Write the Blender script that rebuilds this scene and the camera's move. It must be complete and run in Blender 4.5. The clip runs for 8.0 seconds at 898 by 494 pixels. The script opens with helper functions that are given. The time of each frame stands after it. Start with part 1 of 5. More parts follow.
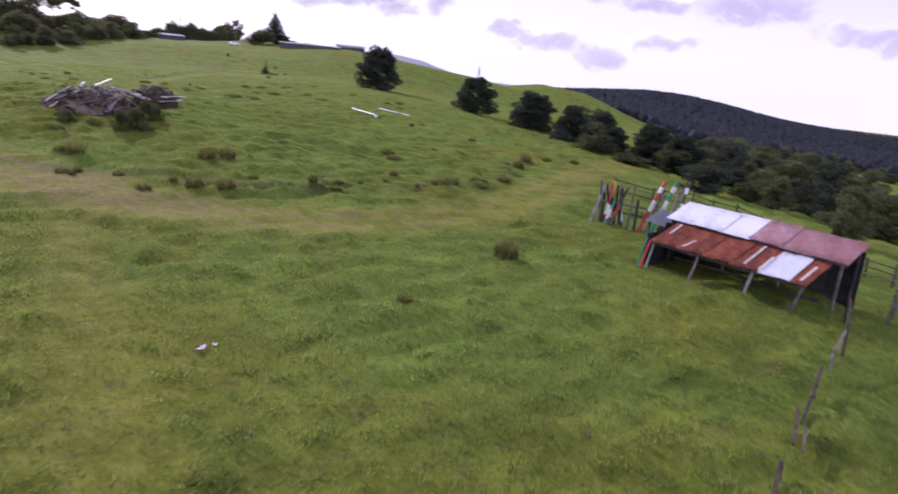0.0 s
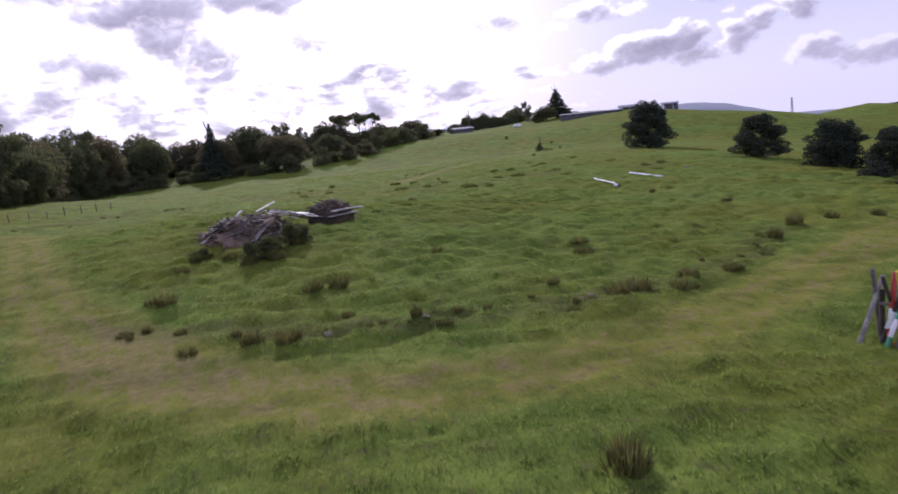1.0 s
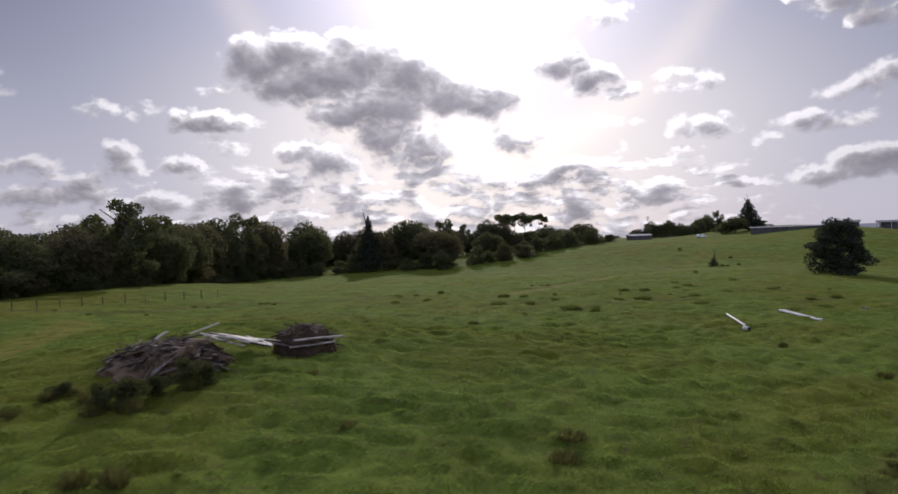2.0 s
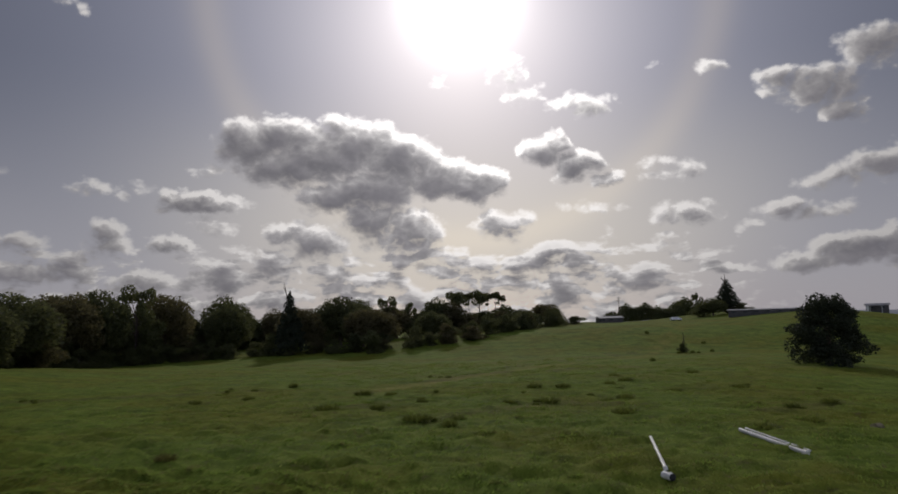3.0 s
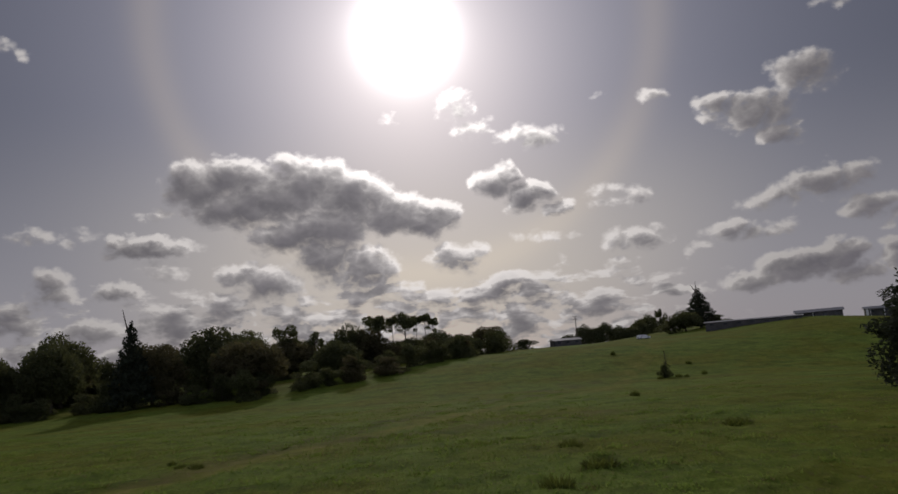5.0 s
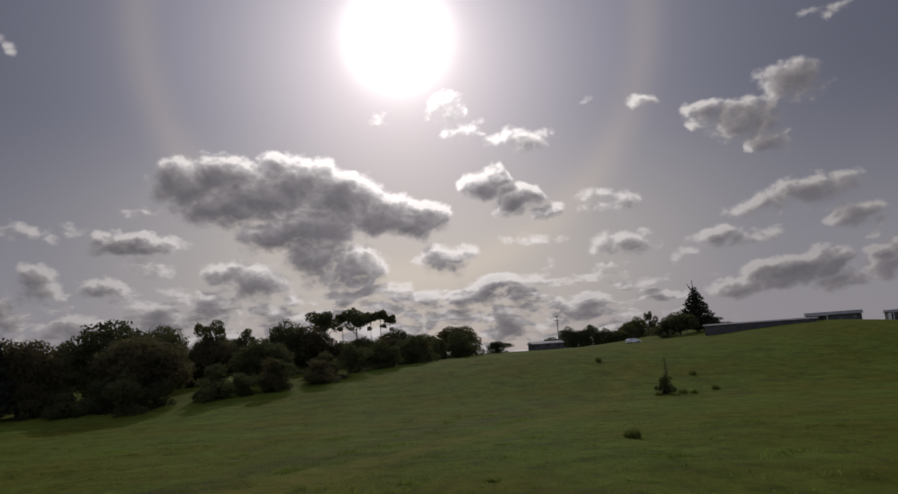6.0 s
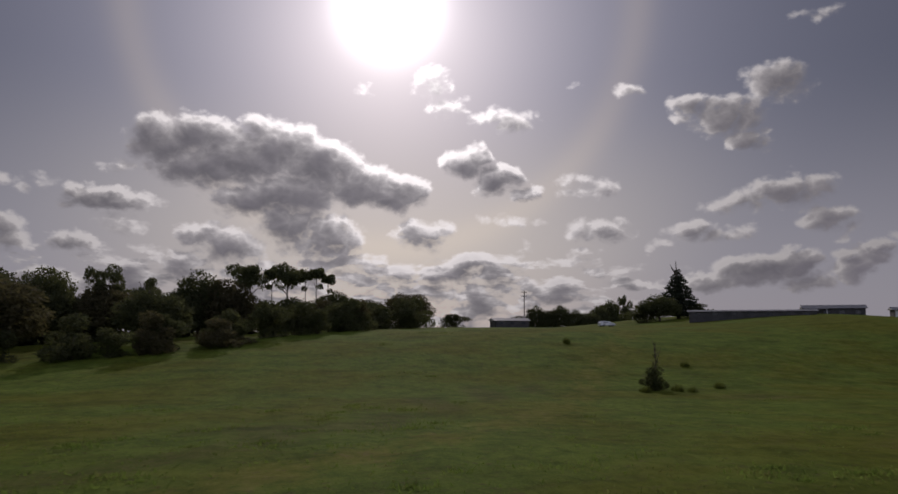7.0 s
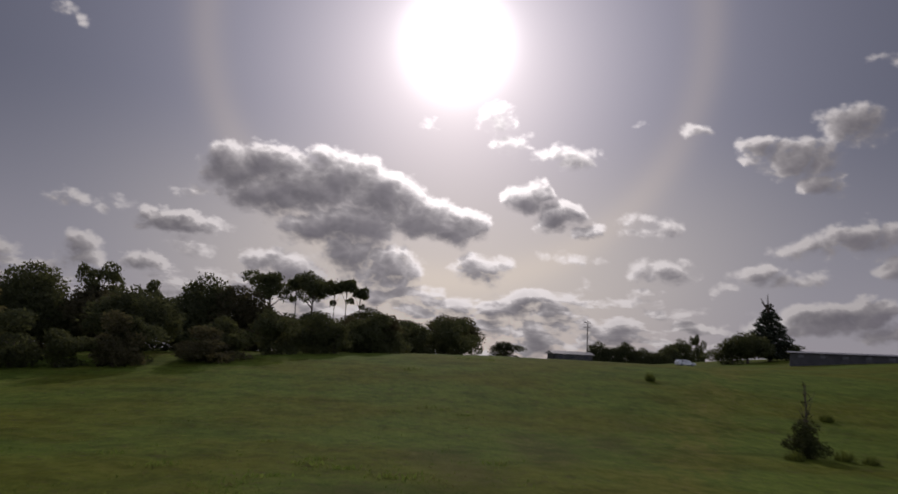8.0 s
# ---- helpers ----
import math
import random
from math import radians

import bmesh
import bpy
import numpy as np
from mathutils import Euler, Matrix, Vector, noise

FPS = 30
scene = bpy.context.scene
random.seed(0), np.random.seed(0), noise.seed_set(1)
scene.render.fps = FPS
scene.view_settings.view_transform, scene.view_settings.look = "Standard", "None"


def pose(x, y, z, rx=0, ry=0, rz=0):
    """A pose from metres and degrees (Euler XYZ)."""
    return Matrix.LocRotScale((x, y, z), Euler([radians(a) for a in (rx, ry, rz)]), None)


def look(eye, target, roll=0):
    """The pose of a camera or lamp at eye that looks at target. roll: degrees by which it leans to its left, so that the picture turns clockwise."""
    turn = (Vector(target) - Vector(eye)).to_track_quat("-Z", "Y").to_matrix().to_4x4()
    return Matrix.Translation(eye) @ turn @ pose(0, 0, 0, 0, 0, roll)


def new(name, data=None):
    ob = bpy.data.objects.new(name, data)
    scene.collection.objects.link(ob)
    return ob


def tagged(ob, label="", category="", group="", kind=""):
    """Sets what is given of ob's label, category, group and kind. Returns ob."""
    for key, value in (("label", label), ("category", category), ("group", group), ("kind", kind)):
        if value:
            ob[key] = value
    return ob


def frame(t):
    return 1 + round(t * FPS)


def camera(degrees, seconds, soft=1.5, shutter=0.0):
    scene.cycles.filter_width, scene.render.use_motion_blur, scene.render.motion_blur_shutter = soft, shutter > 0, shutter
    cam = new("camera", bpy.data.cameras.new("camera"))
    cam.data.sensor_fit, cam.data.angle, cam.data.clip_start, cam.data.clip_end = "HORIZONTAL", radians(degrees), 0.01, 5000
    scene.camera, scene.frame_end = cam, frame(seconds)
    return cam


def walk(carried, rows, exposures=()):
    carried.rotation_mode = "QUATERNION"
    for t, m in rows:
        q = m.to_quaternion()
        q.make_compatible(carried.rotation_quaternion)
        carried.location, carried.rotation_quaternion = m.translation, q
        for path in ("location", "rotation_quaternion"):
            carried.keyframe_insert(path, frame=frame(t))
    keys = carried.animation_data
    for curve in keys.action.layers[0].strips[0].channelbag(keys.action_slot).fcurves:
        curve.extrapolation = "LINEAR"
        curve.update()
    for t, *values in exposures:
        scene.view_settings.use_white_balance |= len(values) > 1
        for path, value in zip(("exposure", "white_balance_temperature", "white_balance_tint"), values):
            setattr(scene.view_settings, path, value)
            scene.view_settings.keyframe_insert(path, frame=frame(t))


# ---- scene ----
# ------------------------------------------------------------------ camera
cam = camera(64.2, 8.0, soft=1.6, shutter=0.15)
PATH = [
    (0.0, -47.93, -59.20, 8.05, -39.90, -14.69, -5.65),
    (0.5, -39.33, -56.80, 7.40, -24.38, -11.80, -4.65),
    (1.0, -34.45, -51.97, 8.15, -14.37, -9.55, 5.75),
    (1.5, -28.15, -46.25, 8.60, -6.96, -4.72, 7.62),
    (2.0, -20.75, -40.12, 8.34, 0.20, -0.72, 2.13),
    (2.2, -17.86, -35.99, 8.22, 0.06, -1.06, 2.03),
    (3.3, -2.47, -4.46, 6.60, -1.26, 7.39, 1.41),
    (3.5, 0.00, 0.00, 6.50, 0.00, 7.32, 0.00),
    (4.0, 5.21, 10.68, 5.81, 0.98, 8.48, -1.96),
    (4.5, 6.04, 24.02, 5.32, -2.48, 8.35, 1.31),
    (4.7, 4.81, 28.19, 5.12, -4.66, 8.31, 4.41),
    (6.0, 14.73, 64.76, 4.89, -5.72, 8.44, 3.65),
    (6.5, 18.27, 76.16, 4.54, -6.27, 8.37, 1.75),
    (7.0, 22.33, 90.22, 3.79, -7.55, 6.51, -0.07),
    (7.5, 23.87, 101.80, 3.15, -7.98, 5.40, -0.50),
    (8.0, 26.40, 113.00, 2.60, -2.72, 9.11, -3.00),
]


def row(x, y, z, yaw, pitch, lean):
    return pose(x, y, z, 0, 0, yaw) @ pose(0, 0, 0, 90 + pitch) @ pose(0, 0, 0, 0, 0, -lean)


EXPOSURES = [
    (0.0, 0.94, 5850, 35), (0.5, 0.76, 5750, 34), (1.0, 0.52, 5780, 32), (1.5, 0.24, 5980, 28), (2.0, -0.14, 6300, 18), (2.2, -0.20, 6400, 15),
    (3.3, -1.08, 6650, 12), (4.5, -1.13, 6750, 13), (6.0, -1.18, 6700, 15), (6.5, -1.18, 6700, 15), (7.0, -1.16, 6600, 18), (7.5, -1.06, 6500, 24), (8.0, -1.08, 6650, 18),
]
walk(cam, [(t, row(*r)) for t, *r in PATH], EXPOSURES)

# ------------------------------------------------------------------ sky and sun
SUN_AZ, SUN_EL = radians(2.5), radians(25.0)
SUN = Vector((math.sin(SUN_AZ) * math.cos(SUN_EL), math.cos(SUN_AZ) * math.cos(SUN_EL), math.sin(SUN_EL)))


class Nodes:
    """Short hand for node trees."""

    def __init__(self, tree):
        self.t = tree

    def add(self, kind, operation=None, use_clamp=False, data_type=None, blend_type=None, smooth=False, node_tree=None, attribute=None):
        n = self.t.nodes.new(kind)
        if operation:
            n.operation = operation
        if use_clamp:
            n.use_clamp = True
        if data_type:
            n.data_type, n.blend_type = data_type, blend_type
        if smooth:
            n.interpolation_type = "SMOOTHSTEP"
        if node_tree:
            n.node_tree = node_tree
        if attribute:
            n.attribute_name = attribute
        return n

    def put(self, socket, v):
        if v is None:
            return
        if isinstance(v, bpy.types.NodeSocket):
            self.t.links.new(v, socket)
        else:
            socket.default_value = v

    def math(self, op, a, b=None, c=None, clamp=False):
        n = self.add("ShaderNodeMath", operation=op, use_clamp=clamp)
        for s, v in zip(n.inputs, (a, b, c)):
            self.put(s, v)
        return n.outputs[0]

    def vmath(self, op, a, b=None, scale=None):
        n = self.add("ShaderNodeVectorMath", operation=op)
        self.put(n.inputs[0], a)
        self.put(n.inputs[1], b)
        if scale is not None:
            self.put(n.inputs["Scale"], scale)
        return n.outputs["Value"] if op in ("DOT_PRODUCT", "LENGTH", "DISTANCE") else n.outputs[0]

    def noise(self, vec, scale, detail=4.0, rough=0.55, dist=0.0):
        n = self.add("ShaderNodeTexNoise")
        self.put(n.inputs["Vector"], vec)
        n.inputs["Scale"].default_value = scale
        n.inputs["Detail"].default_value = detail
        n.inputs["Roughness"].default_value = rough
        n.inputs["Distortion"].default_value = dist
        return n.outputs["Fac"]

    def ramp(self, fac, stops):
        n = self.add("ShaderNodeValToRGB")
        e = n.color_ramp.elements
        while len(e) < len(stops):
            e.new(0.5)
        for el, (p, c) in zip(e, stops):
            el.position, el.color = p, (*c, 1) if len(c) == 3 else c
        self.put(n.inputs[0], fac)
        return n.outputs[0]

    def mix(self, fac, a, b, blend="MIX"):
        n = self.add("ShaderNodeMix", data_type="RGBA", blend_type=blend)
        self.put(n.inputs[0], fac)
        for s, v in ((n.inputs[6], a), (n.inputs[7], b)):
            self.put(s, (*v, 1) if isinstance(v, tuple) and len(v) == 3 else v)
        return n.outputs[2]

    def step(self, v, lo, hi):
        n = self.add("ShaderNodeMapRange", smooth=True)
        self.put(n.inputs[0], v)
        self.put(n.inputs[1], lo)
        self.put(n.inputs[2], hi)
        return n.outputs[0]

    def join(self, x, y, z):
        n = self.add("ShaderNodeCombineXYZ")
        for s, v in zip(n.inputs, (x, y, z)):
            self.put(s, v)
        return n.outputs[0]

    def split(self, v):
        n = self.add("ShaderNodeSeparateXYZ")
        self.put(n.inputs[0], v)
        return n.outputs


# clouds as puffs: azimuth, elevation, half width, half height (degrees), thickness
BANK_HEADS = [
    (-14.3, 13.7, 3.4, 2.3, 1.0), (-11.9, 14.5, 3.6, 2.1, 1.0), (-9.2, 12.9, 5.0, 2.5, 1.1), (-5.6, 14.0, 3.9, 2.3, 1.0), (-7.3, 15.5, 2.3, 1.3, 0.7),
    (-3.4, 12.8, 4.4, 2.4, 1.1), (-0.3, 11.3, 4.8, 2.1, 1.0), (2.9, 10.7, 3.4, 1.8, 1.0), (4.7, 10.8, 1.7, 1.3, 0.9),
]
BANK_FOOT = [(-11.5, 12.1, 5.4, 1.8, 1.0), (-7.2, 9.9, 5.0, 1.9, 1.0), (-5.0, 10.8, 5.5, 2.0, 1.0), (-4.9, 8.1, 3.9, 2.1, 0.9), (-1.9, 6.9, 3.2, 1.9, 0.8), (-4.8, 6.5, 2.7, 1.1, 0.6)]
WEST_PUFFS = [
    (-18.3, 9.3, 4.0, 1.1, 1.0), (-25.0, 10.2, 3.2, 0.8, 0.42), (-17.7, 11.8, 1.7, 0.7, 0.42), (-24.6, 6.4, 1.8, 1.6, 0.7), (-20.4, 6.0, 2.1, 1.0, 0.8),
    (-17.4, 7.6, 2.0, 0.9, 0.5), (-11.9, 7.3, 2.0, 1.1, 0.7), (-9.3, 6.3, 3.1, 1.7, 0.8), (-1.6, 7.8, 2.3, 1.6, 0.7), (-38.0, 11.0, 7.0, 2.4, 0.9), (-48.0, 7.0, 8.0, 2.0, 0.9),
]
WEST_LOW = [
    (-16.6, 3.7, 3.3, 1.2, 0.7), (-12.8, 4.3, 2.7, 0.9, 0.6), (-22.0, 3.4, 2.8, 1.1, 0.8), (-27.3, 4.3, 2.5, 1.3, 0.8), (-30.2, 6.0, 2.5, 0.9, 0.6), (-32.6, 5.8, 2.0, 1.0, 0.6),
    (-7.4, 3.7, 3.0, 0.9, 0.6), (-3.7, 3.2, 2.5, 0.8, 0.6), (-0.1, 4.3, 2.5, 1.0, 0.6), (-31.0, 3.6, 2.4, 1.0, 0.7), (-10.9, 2.2, 3.2, 0.8, 0.5), (-19.4, 1.6, 3.5, 1.0, 0.6),
]
EAST_PUFFS = [
    (9.1, 13.2, 2.3, 1.6, 1.0), (11.5, 12.0, 2.6, 1.4, 1.0), (13.6, 10.7, 1.7, 0.8, 0.8), (5.3, 7.5, 2.5, 1.7, 0.7), (9.0, 5.0, 2.3, 1.0, 0.9), (11.3, 4.2, 1.7, 1.2, 0.9),
    (7.2, 2.8, 1.9, 0.8, 0.7), (19.5, 7.7, 2.7, 1.3, 0.6), (16.7, 5.4, 1.7, 0.4, 0.4), (21.2, 3.5, 2.0, 0.8, 0.8), (12.7, 8.3, 2.8, 0.6, 0.3), (18.5, 11.0, 3.0, 0.9, 0.34),
]
HIGH_PUFFS = [
    (6.3, 19.3, 1.9, 1.7, 0.5), (7.4, 17.4, 2.2, 1.2, 0.5), (12.6, 16.5, 2.5, 1.3, 0.62), (10.2, 16.5, 1.4, 0.7, 0.45), (0.5, 18.8, 1.3, 0.7, 0.34), (18.0, 18.9, 1.0, 0.4, 0.3),
    (22.3, 18.4, 1.4, 0.6, 0.34), (-27.2, 22.8, 1.2, 0.6, 0.3), (29.4, 15.8, 3.5, 1.9, 0.75), (33.0, 17.8, 2.6, 2.0, 0.75), (26.7, 16.6, 2.1, 1.3, 0.7), (30.6, 14.1, 2.2, 1.0, 0.7), (35.7, 22.1, 2.2, 0.6, 0.4),
]
EAST_LOW = [
    (33.3, 9.8, 3.4, 1.5, 0.6), (30.0, 9.3, 3.0, 1.1, 0.55), (35.9, 7.8, 2.4, 1.4, 0.6), (27.7, 7.2, 3.5, 0.9, 0.55), (24.0, 6.5, 1.8, 0.6, 0.4), (17.2, 5.3, 1.9, 0.4, 0.34),
    (31.1, 4.2, 3.9, 1.3, 1.0), (33.4, 4.5, 2.1, 1.4, 1.0), (27.9, 3.6, 3.0, 0.9, 0.8), (37.0, 4.4, 1.8, 1.5, 0.8), (22.2, 3.5, 2.1, 0.6, 0.6),
]
FAR_PUFFS = [
    (41.4, 5.9, 1.7, 1.5, 0.85), (34.5, 3.3, 2.4, 1.0, 0.8), (42.1, 2.7, 2.2, 1.3, 0.85), (46.1, 2.1, 3.4, 1.2, 0.85), (49.9, 1.4, 2.9, 1.3, 0.85), (49.4, 6.6, 2.9, 1.8, 0.85), (38.6, 5.3, 1.9, 0.9, 0.7),
    (53.6, 5.2, 4.4, 0.9, 0.8), (54.5, 2.6, 3.0, 1.0, 0.8), (60.0, 5.5, 6.0, 1.5, 0.8), (70.0, 4.0, 7.0, 1.3, 0.8),
]


def cloud_group():
    """Cloud thickness from azimuth and elevation in degrees: below 0 is clear sky."""
    tree = bpy.data.node_groups.new("cloud_cover", "ShaderNodeTree")
    tree.interface.new_socket("Az", in_out="INPUT", socket_type="NodeSocketFloat")
    tree.interface.new_socket("El", in_out="INPUT", socket_type="NodeSocketFloat")
    tree.interface.new_socket("Cover", in_out="OUTPUT", socket_type="NodeSocketFloat")
    tree.interface.new_socket("Heads", in_out="OUTPUT", socket_type="NodeSocketFloat")
    n = Nodes(tree)
    gi, go = n.add("NodeGroupInput"), n.add("NodeGroupOutput")
    az, el = gi.outputs[0], gi.outputs[1]
    flat = n.join(az, n.math("MULTIPLY", el, 1.3), 0.0)
    w1 = n.math("SUBTRACT", n.noise(flat, 0.34, 4, 0.55), 0.5)
    w2 = n.math("SUBTRACT", n.noise(n.vmath("ADD", flat, (37.3, 22.1, 4.0)), 0.34, 4, 0.55), 0.5)
    here = n.join(n.math("MULTIPLY_ADD", w1, 3.0, az), n.math("MULTIPLY_ADD", w2, 2.2, el), 0.0)
    total = None
    for a, e, ra, re, wgt in BANK_HEADS + BANK_FOOT + WEST_PUFFS + WEST_LOW + EAST_PUFFS + HIGH_PUFFS + EAST_LOW + FAR_PUFFS:
        k = n.add("ShaderNodeVectorMath", operation="MULTIPLY_ADD")
        n.put(k.inputs[0], here)
        k.inputs[1].default_value, k.inputs[2].default_value = (1 / ra, 1 / re, 0), (-a / ra, -e / re, 0)
        lobe = n.math("MULTIPLY_ADD", n.vmath("DOT_PRODUCT", k.outputs[0], k.outputs[0]), -wgt, wgt)
        total = lobe if total is None else n.math("SMOOTH_MAX", total, lobe, 0.12)
    # broken low layer that thickens towards the horizon
    low = n.noise(n.join(n.math("MULTIPLY", az, 0.26), n.math("MULTIPLY", el, 0.62), 3.0), 1.35, 4, 0.5, 0.3)
    amount = n.math("MULTIPLY", n.step(el, 9.5, 4.0), n.step(n.math("ABSOLUTE", n.math("ADD", az, 6.0)), 46.0, 20.0))
    low = n.math("SUBTRACT", n.math("MULTIPLY", n.math("MULTIPLY_ADD", n.math("SUBTRACT", low, 0.37), 3.2, 1.0), amount), 1.0)
    total = n.math("SMOOTH_MAX", total, low, 0.12)
    # rounded heads with sharp creases between them, at four sizes
    heads = None
    for scale, amount in ((0.30, 1.6), (0.75, 0.95), (1.7, 0.34), (3.6, 0.11)):
        b = n.math("ABSOLUTE", n.math("SUBTRACT", n.noise(n.vmath("ADD", flat, (scale * 71, 5.0, scale)), scale, 1.0, 0.4), 0.5))
        b = n.math("MULTIPLY", n.math("SUBTRACT", b, 0.10), amount)
        heads = b if heads is None else n.math("ADD", heads, b)
    n.put(go.inputs[0], n.math("ADD", total, heads))
    n.put(go.inputs[1], heads)
    return tree


def make_world():
    w = bpy.data.worlds.new("sky")
    scene.world = w
    w.use_nodes = True
    t = w.node_tree
    t.nodes.clear()
    n = Nodes(t)
    sky = n.add("ShaderNodeTexSky")
    sky.sky_type, sky.sun_disc, sky.sun_elevation, sky.sun_rotation = "NISHITA", False, SUN_EL, SUN_AZ
    sky.air_density, sky.dust_density, sky.ozone_density = 1.0, 1.0, 1.5
    way = n.vmath("NORMALIZE", n.add("ShaderNodeTexCoord").outputs["Generated"])
    x, y, z = n.split(way)
    deg = 180 / math.pi
    az = n.math("MULTIPLY", n.math("ARCTAN2", x, y), deg)
    el = n.math("MULTIPLY", n.math("ARCSINE", z), deg)
    off = n.math("MULTIPLY", n.math("ARCCOSINE", n.math("MINIMUM", n.vmath("DOT_PRODUCT", way, tuple(SUN)), 1.0)), deg)
    group = cloud_group()

    def cover(a, e):
        g = n.add("ShaderNodeGroup", node_tree=group)
        n.put(g.inputs[0], a)
        n.put(g.inputs[1], e)
        return g.outputs

    c0, heads = cover(az, el)
    # the same cover a little way towards the sun: thin there means a lit edge
    da = n.math("SUBTRACT", math.degrees(SUN_AZ), az)
    de = n.math("ADD", n.math("SUBTRACT", math.degrees(SUN_EL), el), 8.0)
    ln = n.math("MAXIMUM", n.math("SQRT", n.math("ADD", n.math("MULTIPLY", da, da), n.math("MULTIPLY", de, de))), 1.0)
    c1, _ = cover(n.math("MULTIPLY_ADD", n.math("DIVIDE", da, ln), 0.75, az), n.math("MULTIPLY_ADD", n.math("DIVIDE", de, ln), 0.75, el))
    facing = n.step(n.math("SUBTRACT", c0, c1), -0.25, 0.20)
    # crisp heads towards the sun, soft ragged feet
    mask = n.step(c0, -0.08, n.math("MULTIPLY_ADD", facing, -0.50, 0.86))
    mask = n.math("MULTIPLY", mask, n.math("MULTIPLY_ADD", n.step(c0, 0.0, 0.5), 0.5, 0.5))
    near = n.math("EXPONENT", n.math("MULTIPLY", off, -1 / 15.0))
    front = n.step(off, 64.0, 125.0)
    # blue-grey veil under a high thin cloud, brighter towards the sun
    base = n.mix(0.75, n.mix(1.0, sky.outputs[0], (0.085, 0.085, 0.085), "MULTIPLY"), (0.30, 0.32, 0.43))
    veil = n.math("ADD", n.math("MULTIPLY_ADD", front, 2.3, 0.52), n.math("MULTIPLY", near, 2.3))
    clear = n.mix(1.0, base, n.join(veil, n.math("MULTIPLY", veil, 0.99), n.math("MULTIPLY", veil, 0.99)), "MULTIPLY")
    low_glow = n.math("MULTIPLY", n.step(el, 20.0, 1.0), 0.62)
    clear = n.mix(low_glow, clear, n.mix(n.step(off, 34.0, 14.0), (0.72, 0.72, 0.80), (1.62, 1.52, 1.30)))
    # light that comes through: what lies sunward dims it
    tau = n.math("ADD", n.math("MULTIPLY", n.math("MAXIMUM", c1, 0.0), 2.7), n.math("MULTIPLY", n.math("MAXIMUM", c0, 0.0), 0.35))
    passed = n.math("EXPONENT", n.math("MULTIPLY", tau, -1.0))
    lit = n.math("ADD", n.math("MULTIPLY_ADD", front, 0.9, 0.46), n.math("MULTIPLY", n.math("EXPONENT", n.math("MULTIPLY", off, -1 / 14.5)), 5.2))
    white = n.join(lit, n.math("MULTIPLY", lit, 0.985), n.math("MULTIPLY", lit, 0.97))
    grey = n.mix(n.step(heads, -0.25, 0.30), (0.182, 0.180, 0.213), (0.262, 0.256, 0.296))
    grey = n.mix(n.step(off, 30.0, 58.0), grey, (0.31, 0.295, 0.385))
    grey = n.mix(n.math("MULTIPLY", n.step(el, 6.0, 1.0), 0.4), grey, (0.40, 0.39, 0.41))
    passed = n.math("MAXIMUM", passed, n.math("MULTIPLY", front, 0.8))
    cloud = n.mix(passed, grey, white)
    col = n.mix(mask, clear, cloud)
    # halo round the sun, and the aureole
    ring = n.math("EXPONENT", n.math("MULTIPLY", n.math("POWER", n.math("SUBTRACT", off, 18.6), 2.0), -0.55))
    ring = n.math("MULTIPLY", ring, n.math("SUBTRACT", 1.0, mask))
    col = n.mix(1.0, col, n.mix(ring, (0, 0, 0), (0.13, 0.10, 0.045)), "ADD")
    glow = n.math("ADD", n.math("MULTIPLY", n.math("EXPONENT", n.math("MULTIPLY", n.math("POWER", n.math("MULTIPLY", off, 1 / 2.65), 2.0), -1.0)), 6.0),
                  n.math("MULTIPLY", n.math("EXPONENT", n.math("MULTIPLY", off, -1 / 5.0)), 1.0))
    col = n.mix(1.0, col, n.join(glow, n.math("MULTIPLY", glow, 0.99), n.math("MULTIPLY", glow, 0.985)), "ADD")
    bg = n.add("ShaderNodeBackground")
    n.put(bg.inputs[0], col)
    bg.inputs[1].default_value = 1.0
    out = n.add("ShaderNodeOutputWorld")
    t.links.new(bg.outputs[0], out.inputs[0])


make_world()
sun = new("sun", bpy.data.lights.new("sun", "SUN"))
sun.data.energy, sun.data.angle, sun.data.color = 2.1, radians(0.8), (1.0, 0.95, 0.87)
sun.matrix_world = look((0, 0, 0), -SUN)

# ------------------------------------------------------------------ materials


def material(name):
    m = bpy.data.materials.new(name)
    m.use_nodes = True
    m.node_tree.nodes.clear()
    n = Nodes(m.node_tree)
    out = n.add("ShaderNodeOutputMaterial")
    b = n.add("ShaderNodeBsdfPrincipled")
    n.put(out.inputs[0], b.outputs[0])
    return m, n, b, out


def place(n, kind="Object"):
    return n.add("ShaderNodeTexCoord").outputs[kind]


def bump(n, b, height, strength, dist):
    k = n.add("ShaderNodeBump")
    k.inputs["Strength"].default_value = strength
    k.inputs["Distance"].default_value = dist
    n.put(k.inputs["Height"], height)
    n.put(b.inputs["Normal"], k.outputs[0])


